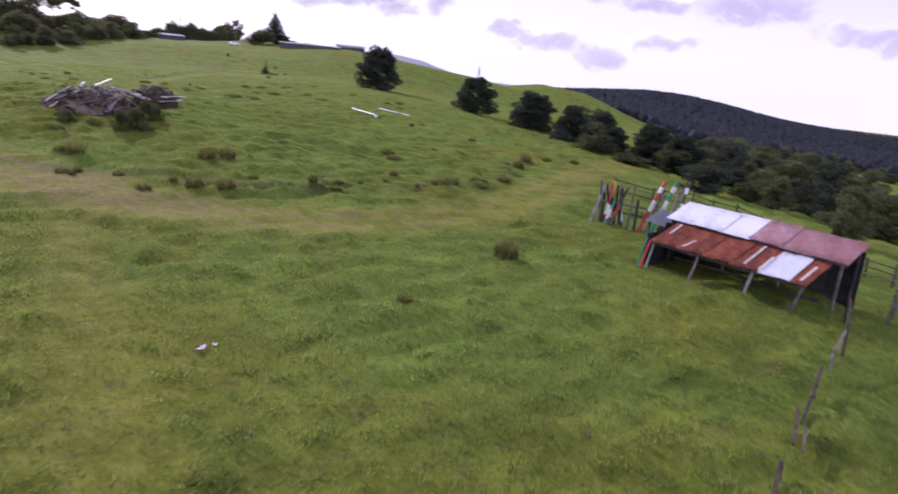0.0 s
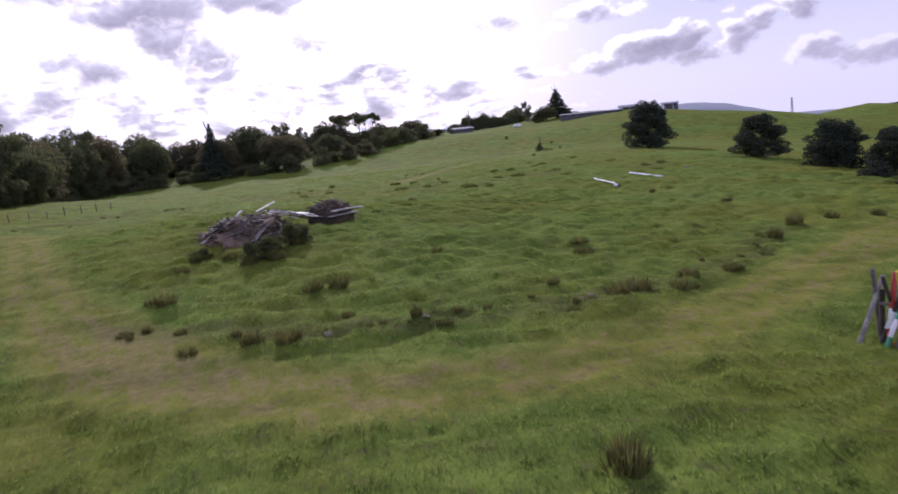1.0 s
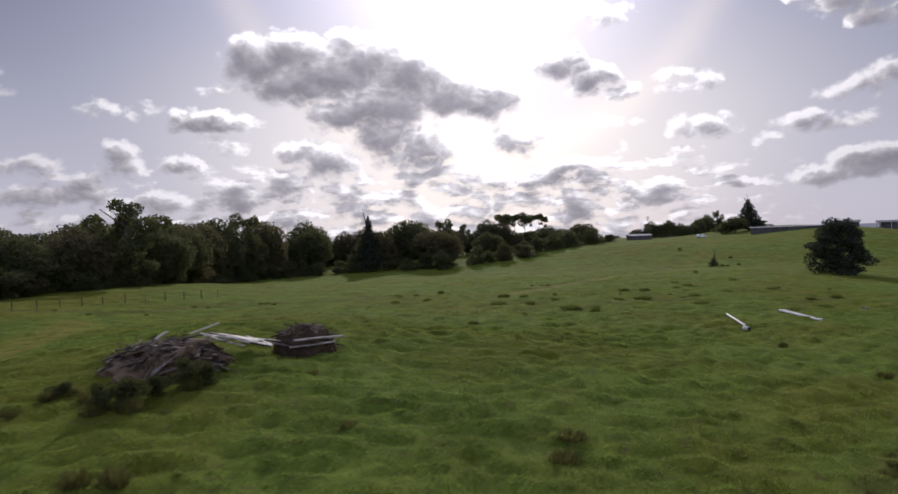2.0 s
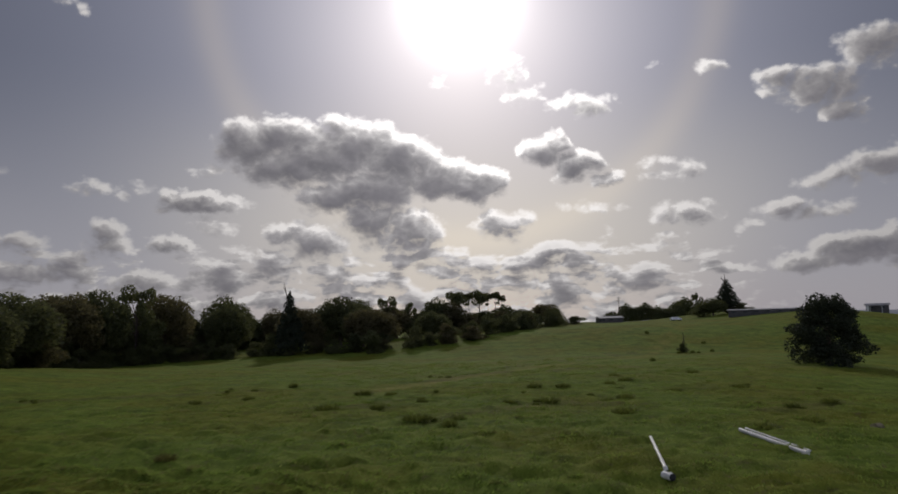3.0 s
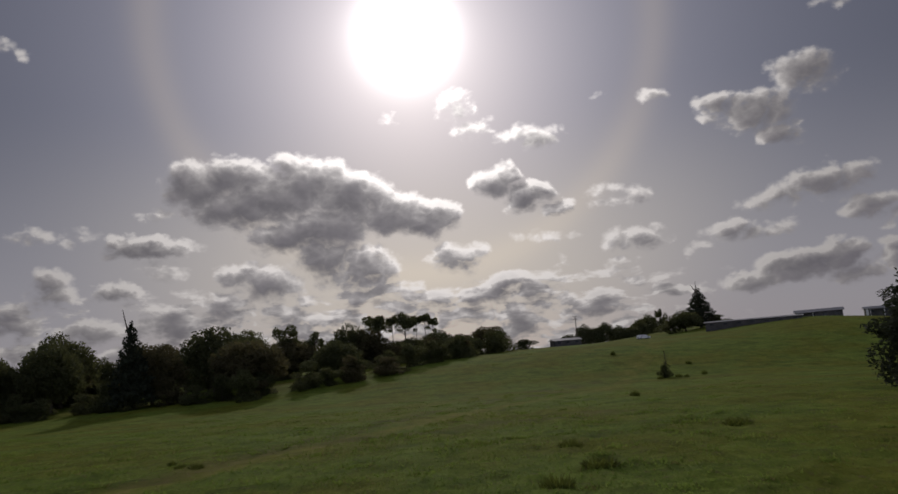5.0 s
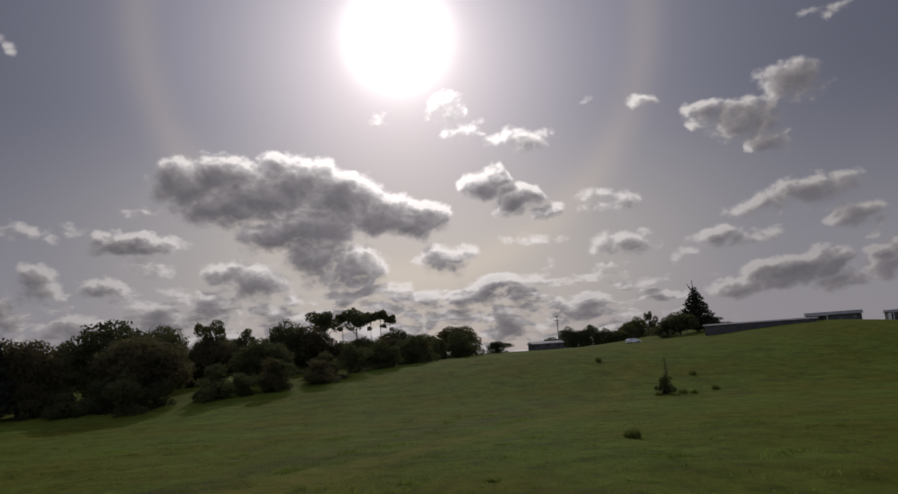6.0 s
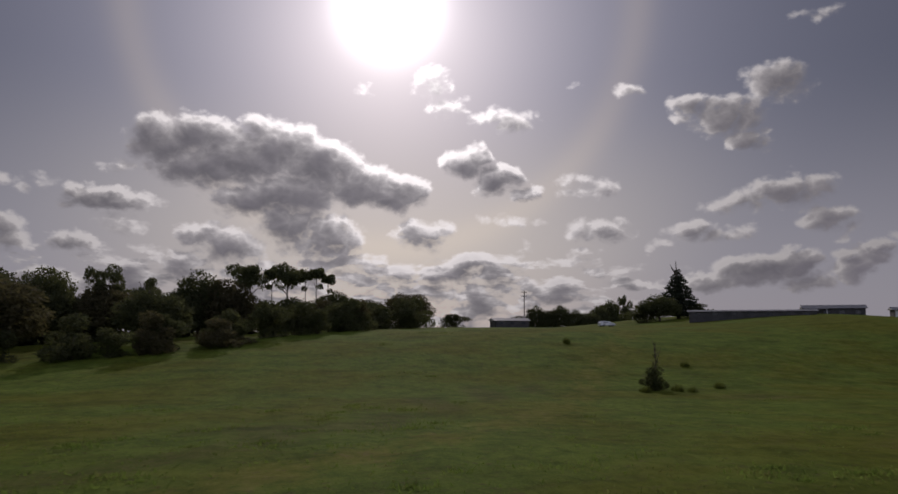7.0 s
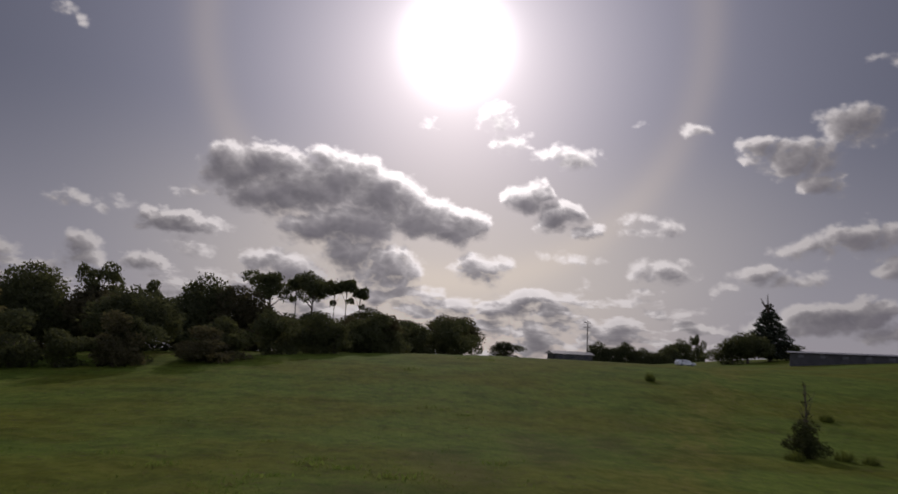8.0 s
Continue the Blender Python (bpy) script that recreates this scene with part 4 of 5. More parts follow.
    # painted poles propped under the near corner
    for xx, yy, mat in ((-0.35, 0.25, GREEN), (0.05, -0.1, RED)):
        part("prop", beam((xx - 0.35, yy - 0.35, -0.7), (xx, yy, 1.75), 0.1, sides=7, rng=rg), mat, shed, "painted pole prop")
    # old sheet propped at the near end
    v, f = corrugated(1.3, 1.5, 8, seed=77)
    ob = part("loose_sheet", mesh_of("loose_sheet", v, f, ROOF, True), ROOF, shed, "dull grey loose roof sheet")
    ob.matrix_basis = pose(-1.25, 2.2, 1.95, 16, 4, 6)
    part("post", beam((-1.8, 2.4, -0.7), (-1.8, 2.4, 1.98), 0.12, sides=7, rng=rg), DARK_WOOD, shed)
    part("post", beam((-1.8, 3.3, -0.7), (-1.8, 3.3, 2.2), 0.12, sides=7, rng=rg), DARK_WOOD, shed)
    return shed


make_shed()


def make_stakes():
    """A bundle of old poles leaning on a rail beside the shed, with a few taller ones further along."""
    rg = random.Random(8)
    cx, cy = -15.2, -36.0
    rack = thing("pole_rack", pose(cx, cy, height(cx, cy), 0, 0, -84), "timber rail with weathered and painted poles leaning on it", "pole rack")
    part("rail", beam((-2.5, 0, 1.25), (2.9, 0.1, 1.4), 0.13, sides=7, rng=rg), DARK_WOOD, rack)
    part("rail", beam((-2.4, 0.5, 0.7), (2.8, 0.6, 0.8), 0.1, sides=7, rng=rg), DARK_WOOD, rack)
    for x in (-2.4, -0.2, 2.7):
        part("post", beam((x, 0.05, -0.6), (x, 0.05, 1.7), 0.16, sides=7, rng=rg), DARK_WOOD, rack)
    bundle = [(DARK_WOOD, None), (WOOD, None), (DARK_WOOD, TUBE), (RED, TUBE), (WOOD, None), (GREEN, TUBE), (DARK_WOOD, None), (DARK_WOOD, TUBE), (YELLOW, DARK_WOOD), (DARK_WOOD, None), (WOOD, TUBE), (DARK_WOOD, RED), (DARK_WOOD, None), (WOOD, None)]

    def pole(a, b, w, first, second, bands):
        ob = part("pole", beam(a, b, w, taper=0.9, sides=8), first, rack)
        if second:
            for t, ln in bands:
                part("stripe", beam(a.lerp(b, t), a.lerp(b, t + ln), w + 0.012, taper=0.98, sides=8), second, ob)

    for k, (first, second) in enumerate(bundle):
        x = -2.45 + 1.6 * k / (len(bundle) - 1)
        side = 1 if k % 2 else -1
        a = Vector((x + rg.uniform(-0.45, 0.45), -side * rg.uniform(0.35, 0.85), -0.08))
        b = Vector((x + rg.uniform(-0.25, 0.35), side * rg.uniform(0.1, 0.4), rg.uniform(1.9, 2.5)))
        pole(a, b, rg.uniform(0.13, 0.19), first, second, ((rg.uniform(0.15, 0.3), 0.25),))
    for x, lean, tall, first, second in ((0.5, 0.45, 2.9, RED, TUBE), (0.9, 0.1, 2.5, DARK_WOOD, None), (1.15, 0.6, 3.1, GREEN, TUBE), (1.9, 0.25, 2.8, WOOD, None), (2.55, -0.15, 3.2, DARK_WOOD, TUBE)):
        a = Vector((x - 0.2, -rg.uniform(0.3, 0.6), -0.08))
        pole(a, Vector((x + lean, rg.uniform(0.15, 0.5), tall)), rg.uniform(0.17, 0.22), first, second, ((0.45, 0.2), (0.8, 0.1)))


make_stakes()


def fence(points, rails, post_h, label, mat=DARK_WOOD, gap=2.4, seed=1, group="", lean=0.06):
    rg = random.Random(seed)
    x0, y0 = points[0]
    base = height(x0, y0)
    f = thing("fence", pose(x0, y0, base), label, "fence", group)
    stops = []
    for (xa, ya), (xb, yb) in zip(points, points[1:]):
        k = max(1, round(math.hypot(xb - xa, yb - ya) / gap))
        stops += [(xa + (xb - xa) * i / k, ya + (yb - ya) * i / k) for i in range(k)]
    stops.append(points[-1])
    tops = []
    for x, y in stops:
        z = height(x, y) - base
        top = (x - x0 + rg.uniform(-lean, lean), y - y0 + rg.uniform(-lean, lean), z + post_h * rg.uniform(0.9, 1.08))
        part("post", beam((x - x0, y - y0, z - 0.5), top, rg.uniform(0.10, 0.15), taper=0.85, sides=7, rng=rg), mat, f)
        tops.append((x - x0, y - y0, z))
    for a, b in zip(tops, tops[1:]):
        for h, w in rails:
            part("rail", beam((a[0], a[1], a[2] + h + rg.uniform(-0.05, 0.05)), (b[0], b[1], b[2] + h + rg.uniform(-0.05, 0.05)), w, sides=5, rng=rg), mat, f)
    return f


RAILS = [(0.35, 0.07), (0.7, 0.07), (1.05, 0.08)]
fence([(-4.0, -25.5), (-0.5, -30.0), (-1.5, -36.0), (-5.5, -43.0), (-9.5, -48.5), (-14.0, -56.0)], RAILS, 1.3, "dark timber post and rail yard fence", seed=3, group="yard fences")
fence([(-20.0, -50.6), (-15.5, -49.4), (-9.5, -48.5)], RAILS, 1.25, "dark timber rail fence beside the shed", seed=4, group="yard fences", gap=1.8)


def broken_fence():
    """Short leaning posts with broken boards between them."""
    rg = random.Random(6)
    x0, y0 = -24.6, -51.0
    z0 = height(x0, y0)
    f = thing("fence", pose(x0, y0, z0), "old broken timber fence with leaning posts and fallen rails", "fence", "yard fences")
    at = lambda x, y, h: Vector((x - x0, y - y0, height(x, y) - z0 + h))
    for x, y, h, lx, ly in ((-21.6, -49.8, 1.15, 0.1, 0.1), (-24.6, -51.0, 1.05, 0.25, 0.1), (-26.2, -51.4, 0.75, 0.3, 0.15), (-28.6, -51.95, 0.5, 0.25, 0.1), (-31.0, -52.7, 0.5, 0.3, 0.2), (-33.4, -53.5, 0.45, 0.2, 0.1)):
        part("post", beam(at(x, y, -0.5), at(x, y, h) + Vector((lx, ly, 0)), 0.1, taper=0.8, sides=7, rng=rg), DARK_WOOD, f)
    for a, b, w, mat in ((at(-21.6, -49.8, 0.9), at(-24.5, -50.95, 0.85), 0.07, DARK_WOOD), (at(-24.4, -50.9, 0.85), at(-26.5, -51.4, 0.4), 0.08, DARK_WOOD), (at(-27.2, -51.5, 0.55), at(-28.9, -52.1, 0.3), 0.085, BRUSH),
                         (at(-28.8, -52.0, 0.25), at(-30.3, -52.5, 0.1), 0.08, DARK_WOOD), (at(-30.5, -52.4, 0.55), at(-32.3, -53.2, 0.35), 0.085, BRUSH), (at(-30.8, -52.8, 0.25), at(-32.0, -53.3, 0.15), 0.07, BRUSH),
                         (at(-33.0, -53.3, 0.3), at(-34.6, -54.0, 0.1), 0.1, BRUSH)):
        part("rail", beam(a, b, w, w * 0.6, rng=rg), mat, f)


broken_fence()
# long field fence below the belt
fence([(-72, 38), (-66, 52), (-57, 70)], [(0.5, 0.02), (0.95, 0.02)], 1.2, "thin post and wire field fence", seed=7, gap=3.2, group="field fences")


# ------------------------------------------------------------------ heap of old timber
def make_heap():
    rg = random.Random(21)
    cx, cy = -35.4, -3.8
    z0 = float(relief(cx, cy))
    heap = thing("timber_heap", pose(cx, cy, z0), "large heap of dark weathered branches, boards and brushwood", "timber heap")
    rng2 = np.random.RandomState(5)
    # earth and brush core
    bm = bmesh.new()
    bmesh.ops.create_icosphere(bm, subdivisions=4, radius=1)
    for v in bm.verts:
        d = v.co.copy()
        k = 0.80 * (1 + 0.4 * (noise.noise(d * 1.9) + 0.6 * noise.noise(d * 4.7) + 0.5 * noise.noise(d * 9.7)))
        v.co = Vector((d.x * 3.4 * k, d.y * 3.1 * k, max(-0.5, d.z * 1.75 * k)))
    part("brush_core", bm, BRUSH, heap, "dark mass of rotten brushwood")
    for k in range(150):
        an, rr = rg.uniform(0, 6.28), math.sqrt(rg.random())
        p = Vector((math.cos(an) * rr * 2.9, math.sin(an) * rr * 2.7, 1.4 * math.sqrt(max(0.0, 1 - rr * rr)) + rg.uniform(-0.12, 0.12)))
        flat = rg.random() < 0.5
        yaw, ln = rg.gauss(0.75, 0.45) if flat else rg.uniform(0, 6.28), rg.uniform(0.8, 2.3)
        along = Vector((math.cos(yaw), math.sin(yaw), 0))
        fall = -1.5 * rr / math.sqrt(max(0.25, 1 - rr * rr)) * (along.x * math.cos(an) / 3.3 + along.y * math.sin(an) / 2.7)
        d = (along + Vector((0, 0, max(-0.8, min(0.8, fall)) + rg.uniform(-0.12, 0.12)))).normalized() * ln / 2
        a, b = p - d, p + d
        a.z, b.z = max(a.z, -0.1), max(b.z, -0.1)
        if flat:
            part("board", beam(a, b, rg.uniform(0.18, 0.36), 0.04, rng=rg), WOOD if rg.random() < 0.12 else DARK_WOOD, heap)
        else:
            part("branch", beam(a, b, rg.uniform(0.06, 0.15), taper=0.6, sides=6, rng=rg), BRUSH if rg.random() < 0.75 else DARK_WOOD, heap)
    # thin brushwood standing out of the foot and flanks
    for k in range(70):
        an, el = rg.uniform(0, 6.28), rg.uniform(0.0, 1.1)
        d = Vector((math.cos(an) * math.cos(el) * 3.0, math.sin(an) * math.cos(el) * 2.4, math.sin(el) * 1.5))
        e = d + Vector((math.cos(an) * 0.4 + rg.uniform(-0.5, 0.5), math.sin(an) * 0.4 + rg.uniform(-0.5, 0.5), rg.uniform(0.2, 0.8)))
        part("twig", beam(d * 0.9, e, rg.uniform(0.03, 0.06), taper=0.4, sides=5), BRUSH, heap)
    # pale boards spilling down to the second heap
    for k in range(22):
        t = rg.random()
        mid = Vector((1.9 + 2.5 * t + rg.uniform(-0.4, 0.4), 1.6 + 2.6 * t + rg.uniform(-0.9, 0.7), 1.35 - 0.75 * t + rg.uniform(-0.1, 0.2)))
        yaw = rg.gauss(0.35, 0.5)
        d = Vector((math.cos(yaw), math.sin(yaw), rg.uniform(-0.4, 0.05))) * rg.uniform(0.5, 1.15)
        part("board", beam(mid - d, mid + d, rg.uniform(0.17, 0.30), 0.05, rng=rg), PALE_WOOD if k % 2 else WOOD, heap, "pale bleached board" if k % 2 else "")
    part("board", beam((0.6, 1.6, 1.6), (1.9, 2.4, 2.05), 0.2, 0.06, rng=rg), PALE_WOOD, heap, "pale bleached board")
    part("board", beam((-0.7, 0.2, 1.5), (-0.3, 0.8, 1.85), 0.2, 0.06, rng=rg), PALE_WOOD, heap, "pale bleached board")
    part("board", beam((-2.4, -0.6, 1.15), (1.4, 1.2, 1.6), 0.34, 0.06, rng=rg), DARK_WOOD, heap)
    part("board", beam((-2.6, -1.5, 0.8), (-0.2, -0.3, 1.5), 0.34, 0.06, rng=rg), DARK_WOOD, heap)
    cx, cy = -29.5, 1.6
    second = thing("timber_stack", pose(cx, cy, float(relief(cx, cy)), 0, 0, 35), "low rounded stack of grey timber and brushwood", "timber heap")
    bm = bmesh.new()
    bmesh.ops.create_icosphere(bm, subdivisions=4, radius=1)
    for v in bm.verts:
        d = v.co.copy()
        k = 1 + 0.16 * (noise.noise(d * 2.3) + 0.5 * noise.noise(d * 5.1))
        v.co = Vector((d.x * 1.8 * k, d.y * 1.6 * k, max(-0.4, d.z * 1.5 * k)))
    part("brush_core", bm, BRUSH, second, "matted grey-brown brushwood")
    for k in range(80):
        an, rr = rg.uniform(0, 6.28), math.sqrt(rg.random())
        p = Vector((math.cos(an) * rr * 1.85, math.sin(an) * rr * 1.6, 1.4 * math.sqrt(max(0.0, 1 - rr * rr)) + rg.uniform(-0.1, 0.12)))
        yaw, tilt, ln = rg.uniform(0, 6.28), rg.uniform(-0.3, 0.3), rg.uniform(0.5, 1.3)
        d = Vector((math.cos(yaw) * math.cos(tilt), math.sin(yaw) * math.cos(tilt), math.sin(tilt))) * ln / 2
        part("branch", beam(p - d, p + d, rg.uniform(0.05, 0.11), taper=0.7, sides=6, rng=rg), BRUSH if rg.random() < 0.6 else DARK_WOOD, second)
    part("plank", beam((-1.3, -1.65, 0.85), (1.6, -1.75, 0.8), 0.3, 0.08, rng=rg), WOOD, second, "long grey plank")
    part("plank", beam((-1.6, -1.65, 0.5), (1.1, -1.8, 0.55), 0.28, 0.06, rng=rg), WOOD, second, "long grey plank")


make_heap()


# ------------------------------------------------------------------ white pipes lying on the grass
def pipe(a, b, r, label):
    za, zb = height(*a) + r, height(*b) + r
    ob = thing("pipe", Matrix.Translation((a[0], a[1], za)), label, "pipe", "pipes on the grass")
    p, q = Vector((0, 0, 0)), Vector((b[0] - a[0], b[1] - a[1], zb - za))
    bm = bmesh.new()
    rot = q.to_track_quat("Z", "Y")
    n = 14
    rings = []
    for c, rr in ((p, r), (q, r), (q, r * 0.86), (p, r * 0.86)):
        rings.append([bm.verts.new(c + rot @ Vector((math.cos(6.2832 * i / n) * rr, math.sin(6.2832 * i / n) * rr, 0))) for i in range(n)])
    for k in range(4):
        r0, r1 = rings[k], rings[(k + 1) % 4]
        for i in range(n):
            bm.faces.new((r0[i], r0[(i + 1) % n], r1[(i + 1) % n], r1[i]))
    part("barrel", bm, TUBE, ob)
    bm = beam(p - q.normalized() * 0.02, p + q.normalized() * 0.35, r * 2.5, sides=12)
    part("socket", bm, TUBE, ob)


pipe((3.6, 20.0), (5.6, 29.0), 0.085, "long white plastic pipe lying on the grass")
pipe((12.4, 24.7), (11.6, 31.0), 0.11, "long white plastic pipe lying on the grass")
pipe((13.0, 25.6), (12.2, 31.6), 0.06, "thinner white plastic pipe lying beside another")


def drum(x, y):
    m = thing("drum", pose(x, y, height(x, y) + 0.16, 90, 0, 20), "small pale drum with a dark lid lying on its side", "drum")
    bm = bmesh.new()
    rings = []
    for z, r in ((-0.3, 0.13), (-0.28, 0.17), (-0.1, 0.175), (-0.08, 0.165), (0.1, 0.165), (0.12, 0.175), (0.28, 0.17), (0.3, 0.13)):
        rings.append([bm.verts.new((r * math.cos(6.2832 * i / 14), r * math.sin(6.2832 * i / 14), z)) for i in range(14)])
    for r0, r1 in zip(rings, rings[1:]):
        for i in range(14):
            bm.faces.new((r0[i], r0[(i + 1) % 14], r1[(i + 1) % 14], r1[i]))
    bm.faces.new(rings[0][::-1])
    bm.faces.new(rings[-1])
    part("barrel", bm, TUBE, m)
    part("lid", beam((0, 0, 0.3), (0, 0, 0.36), 0.3, sides=12), RUBBER, m, "dark lid")


drum(3.5, 19.4)


# ------------------------------------------------------------------ buildings on the crest

def house(x, y, turn, w, d, h, rise, label, windows, top, name="house"):
    base = top - h - rise
    ob = thing(name, pose(x, y, base, 0, 0, turn), label, "house" if name == "house" else "farm building")
    part("wall", box(w, d, h + 2.0, pose(0, 0, -2.0), 0.03), WALL, ob)
    bm = bmesh.new()
    o = 0.5
    pts = [(-w / 2 - o, -d / 2 - o, h), (w / 2 + o, -d / 2 - o, h), (w / 2 + o, d / 2 + o, h), (-w / 2 - o, d / 2 + o, h), (-w / 2 - o, 0, h + rise), (w / 2 + o, 0, h + rise)]
    v = [bm.verts.new(p) for p in pts]
    for f in ((0, 1, 5, 4), (2, 3, 4, 5), (0, 4, 3), (1, 2, 5), (3, 2, 1, 0)):
        bm.faces.new([v[i] for i in f])
    part("roof", bm, ROOF, ob)
    if name == "house":
        part("corner_panel", box(0.7, 0.06, h - 0.1, pose(-w / 2 + 0.45, -d / 2 - 0.035, 0), 0.01), PAINT, ob, "white painted corner panel")
        part("porch_roof", box(4.5, 1.4, 0.14, pose(-w / 2 + 3.0, -d / 2 - 0.75, h - 0.2), 0.02), ROOF, ob)
        for xx in (-w / 2 + 1.2, -w / 2 + 4.8):
            part("porch_post", box(0.12, 0.12, h + 0.8, pose(xx, -d / 2 - 1.3, -1.0), 0.01), PAINT, ob)
    for i in range(windows):
        xx = -w / 2 + w * (i + 0.5) / windows
        win = part("window", box(1.3, 0.08, h * 0.42, pose(xx, -d / 2 - 0.02, h * 0.4), 0.01), WALL, ob)
        part("pane", box(1.1, 0.04, h * 0.34, pose(xx, -d / 2 - 0.055, h * 0.44), 0.005), PANE, win)
    return ob


house(114, 247, -28, 27, 6, 1.6, 0.4, "long low farm building with a flat grey roof", 7, 8.25, "farm_building")
house(137, 250, -30, 13, 7, 2.5, 0.9, "single-storey grey house with a white corner panel", 4, 9.6)
house(151.5, 243, -30, 7, 6, 2.0, 0.7, "single-storey grey house with a white corner panel", 2, 9.0)
house(67.4, 296.2, 5, 10, 6, 1.8, 0.8, "low farm building with a grey gabled roof", 3, 6.9, "farm_building")


def power_pole(x, y, top):
    b = float(relief(x, y))
    h = top - b
    p = thing("power_pole", pose(x, y, b, 0, 0, 30), "wooden power pole with two short crossarms", "power pole")
    part("pole", beam((0, 0, -0.6), (0, 0, h), 0.34, taper=0.7, sides=9), DARK_WOOD, p)
    for z in (h - 0.5, h - 1.7):
        arm = part("crossarm", box(2.3, 0.14, 0.16, pose(0, 0.16, z), 0.01), DARK_WOOD, p)
        for xx in (-1.0, -0.4, 0.4, 1.0):
            part("insulator", beam((xx, 0.16, z + 0.16), (xx, 0.16, z + 0.42), 0.13, taper=0.6, sides=8), TUBE, arm)


power_pole(72.9, 300.2, 15.1)


def make_car(x, y, turn):
    b = float(relief(x, y))
    car = thing("car", pose(x, y, b + 0.02, 0, 0, turn), "white parked estate car on the crest", "car")
    side = [(-2.2, 0.35), (2.2, 0.35), (2.25, 0.85), (1.25, 0.98), (0.55, 1.48), (-1.85, 1.5), (-2.25, 0.95)]
    bm = bmesh.new()
    l = [bm.verts.new((px, -0.85 if pz < 1.2 else -0.7, pz)) for px, pz in side]
    r = [bm.verts.new((px, 0.85 if pz < 1.2 else 0.7, pz)) for px, pz in side]
    bm.faces.new(l)
    bm.faces.new(r[::-1])
    for i in range(len(side)):
        j = (i + 1) % len(side)
        bm.faces.new((l[j], l[i], r[i], r[j]))
    bmesh.ops.recalc_face_normals(bm, faces=bm.faces)
    bmesh.ops.bevel(bm, geom=list(bm.edges), offset=0.05, segments=2, affect="EDGES")
    part("body", bm, PAINT, car)
    for sy in (-1, 1):
        for xa, xb in ((-1.7, -0.75), (-0.65, 0.45)):
            part("side_window", box(xb - xa, 0.03, 0.36, pose((xa + xb) / 2, sy * 0.79, 1.02, sy * 16), 0.01), PANE, car)
        for xx in (-1.35, 1.35):
            wh = part("wheel", beam((xx, sy * 0.66, 0.32), (xx, sy * 0.88, 0.32), 0.64, sides=18), RUBBER, car)
            part("rim", beam((xx, sy * 0.87, 0.32), (xx, sy * 0.895, 0.32), 0.4, sides=14), STEEL, wh)


make_car(89.7, 276.2, 12)


def mast(x, y, base, h):
    m = thing("lattice_mast", pose(x, y, base), "slender steel lattice mast on the far ridge", "mast")
    for k in range(3):
        an = 2.094 * k
        part("leg", beam((2.0 * math.cos(an), 2.0 * math.sin(an), -3), (0.4 * math.cos(an), 0.4 * math.sin(an), h), 0.5, sides=5), STEEL, m)
    for j in range(9):
        t = j / 9
        r = 2.0 - 1.6 * t
        for k in range(3):
            a0, a1 = 2.094 * k, 2.094 * (k + 1)
            part("brace", beam((r * math.cos(a0), r * math.sin(a0), h * t), (r * math.cos(a1), r * math.sin(a1), h * (t + 0.1)), 0.3, sides=4), STEEL, m)


mast(541, 621, float(relief(541, 621)), 22)


# ------------------------------------------------------------------ forest on the far hill
def far_forest():
    rng3 = np.random.RandomState(9)
    V, Fc, base = [], [], 0
    n = 34000
    a = rng3.uniform(-380, 900, n)
    c = rng3.uniform(-570, 100, n)
    X = 760 + a * 0.5 + c * 0.866
    Y = 330 - a * 0.866 + c * 0.5
    kept = (X + 48) * 0.719 - (Y + 59) * 0.695 > 0
    kept &= 0.9 * X - 0.44 * Y - 8 > 180
    X, Y = X[kept], Y[kept]
    Z = relief(X, Y)
    for x, y, z in zip(X, Y, Z):
        h, r, k = rng3.uniform(4.5, 6.6), rng3.uniform(2.6, 4.2), 4
        ph = rng3.uniform(0, 6.28)
        for lev, f in ((0.0, 0.9), (0.62, 0.85)):
            for i in range(k):
                an = ph + 6.2832 * i / k
                q = r * f * rng3.uniform(0.75, 1.2)
                V.append((x + q * math.cos(an), y + q * math.sin(an), z - 1 + h * lev * rng3.uniform(0.9, 1.1)))
        V.append((x, y, z + h))
        for i in range(k):
            Fc.append((base + i, base + (i + 1) % k, base + k + (i + 1) % k, base + k + i))
            Fc.append((base + k + i, base + k + (i + 1) % k, base + 2 * k))
        base += 2 * k + 1
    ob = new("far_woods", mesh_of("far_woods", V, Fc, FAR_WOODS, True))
    tagged(ob, "dark dense forest over the far hillside", "forest", kind="stuff")


far_forest()


def far_ridge():
    """Range beyond the crest; its haze is painted into the colour."""
    V, Fc = [], []
    n = 90
    for i in range(n):
        az = radians(14 + 36 * i / (n - 1))
        t = i / (n - 1)
        fall = float(sstep((math.degrees(az) - 34) / 8))
        top = -4 + 8 * float(vnoise(i / 9.0, 2.0)) + 4 * float(vnoise(i / 2.3, 7.0)) - 70 * fall
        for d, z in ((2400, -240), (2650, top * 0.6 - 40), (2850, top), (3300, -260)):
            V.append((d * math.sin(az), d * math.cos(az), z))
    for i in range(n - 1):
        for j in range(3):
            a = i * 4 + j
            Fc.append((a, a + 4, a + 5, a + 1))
    tagged(new("backdrop", mesh_of("backdrop", V, Fc, HAZE, True)), "range of hills on the horizon with blue-grey haze in its colour", "hills", kind="structure")


far_ridge()


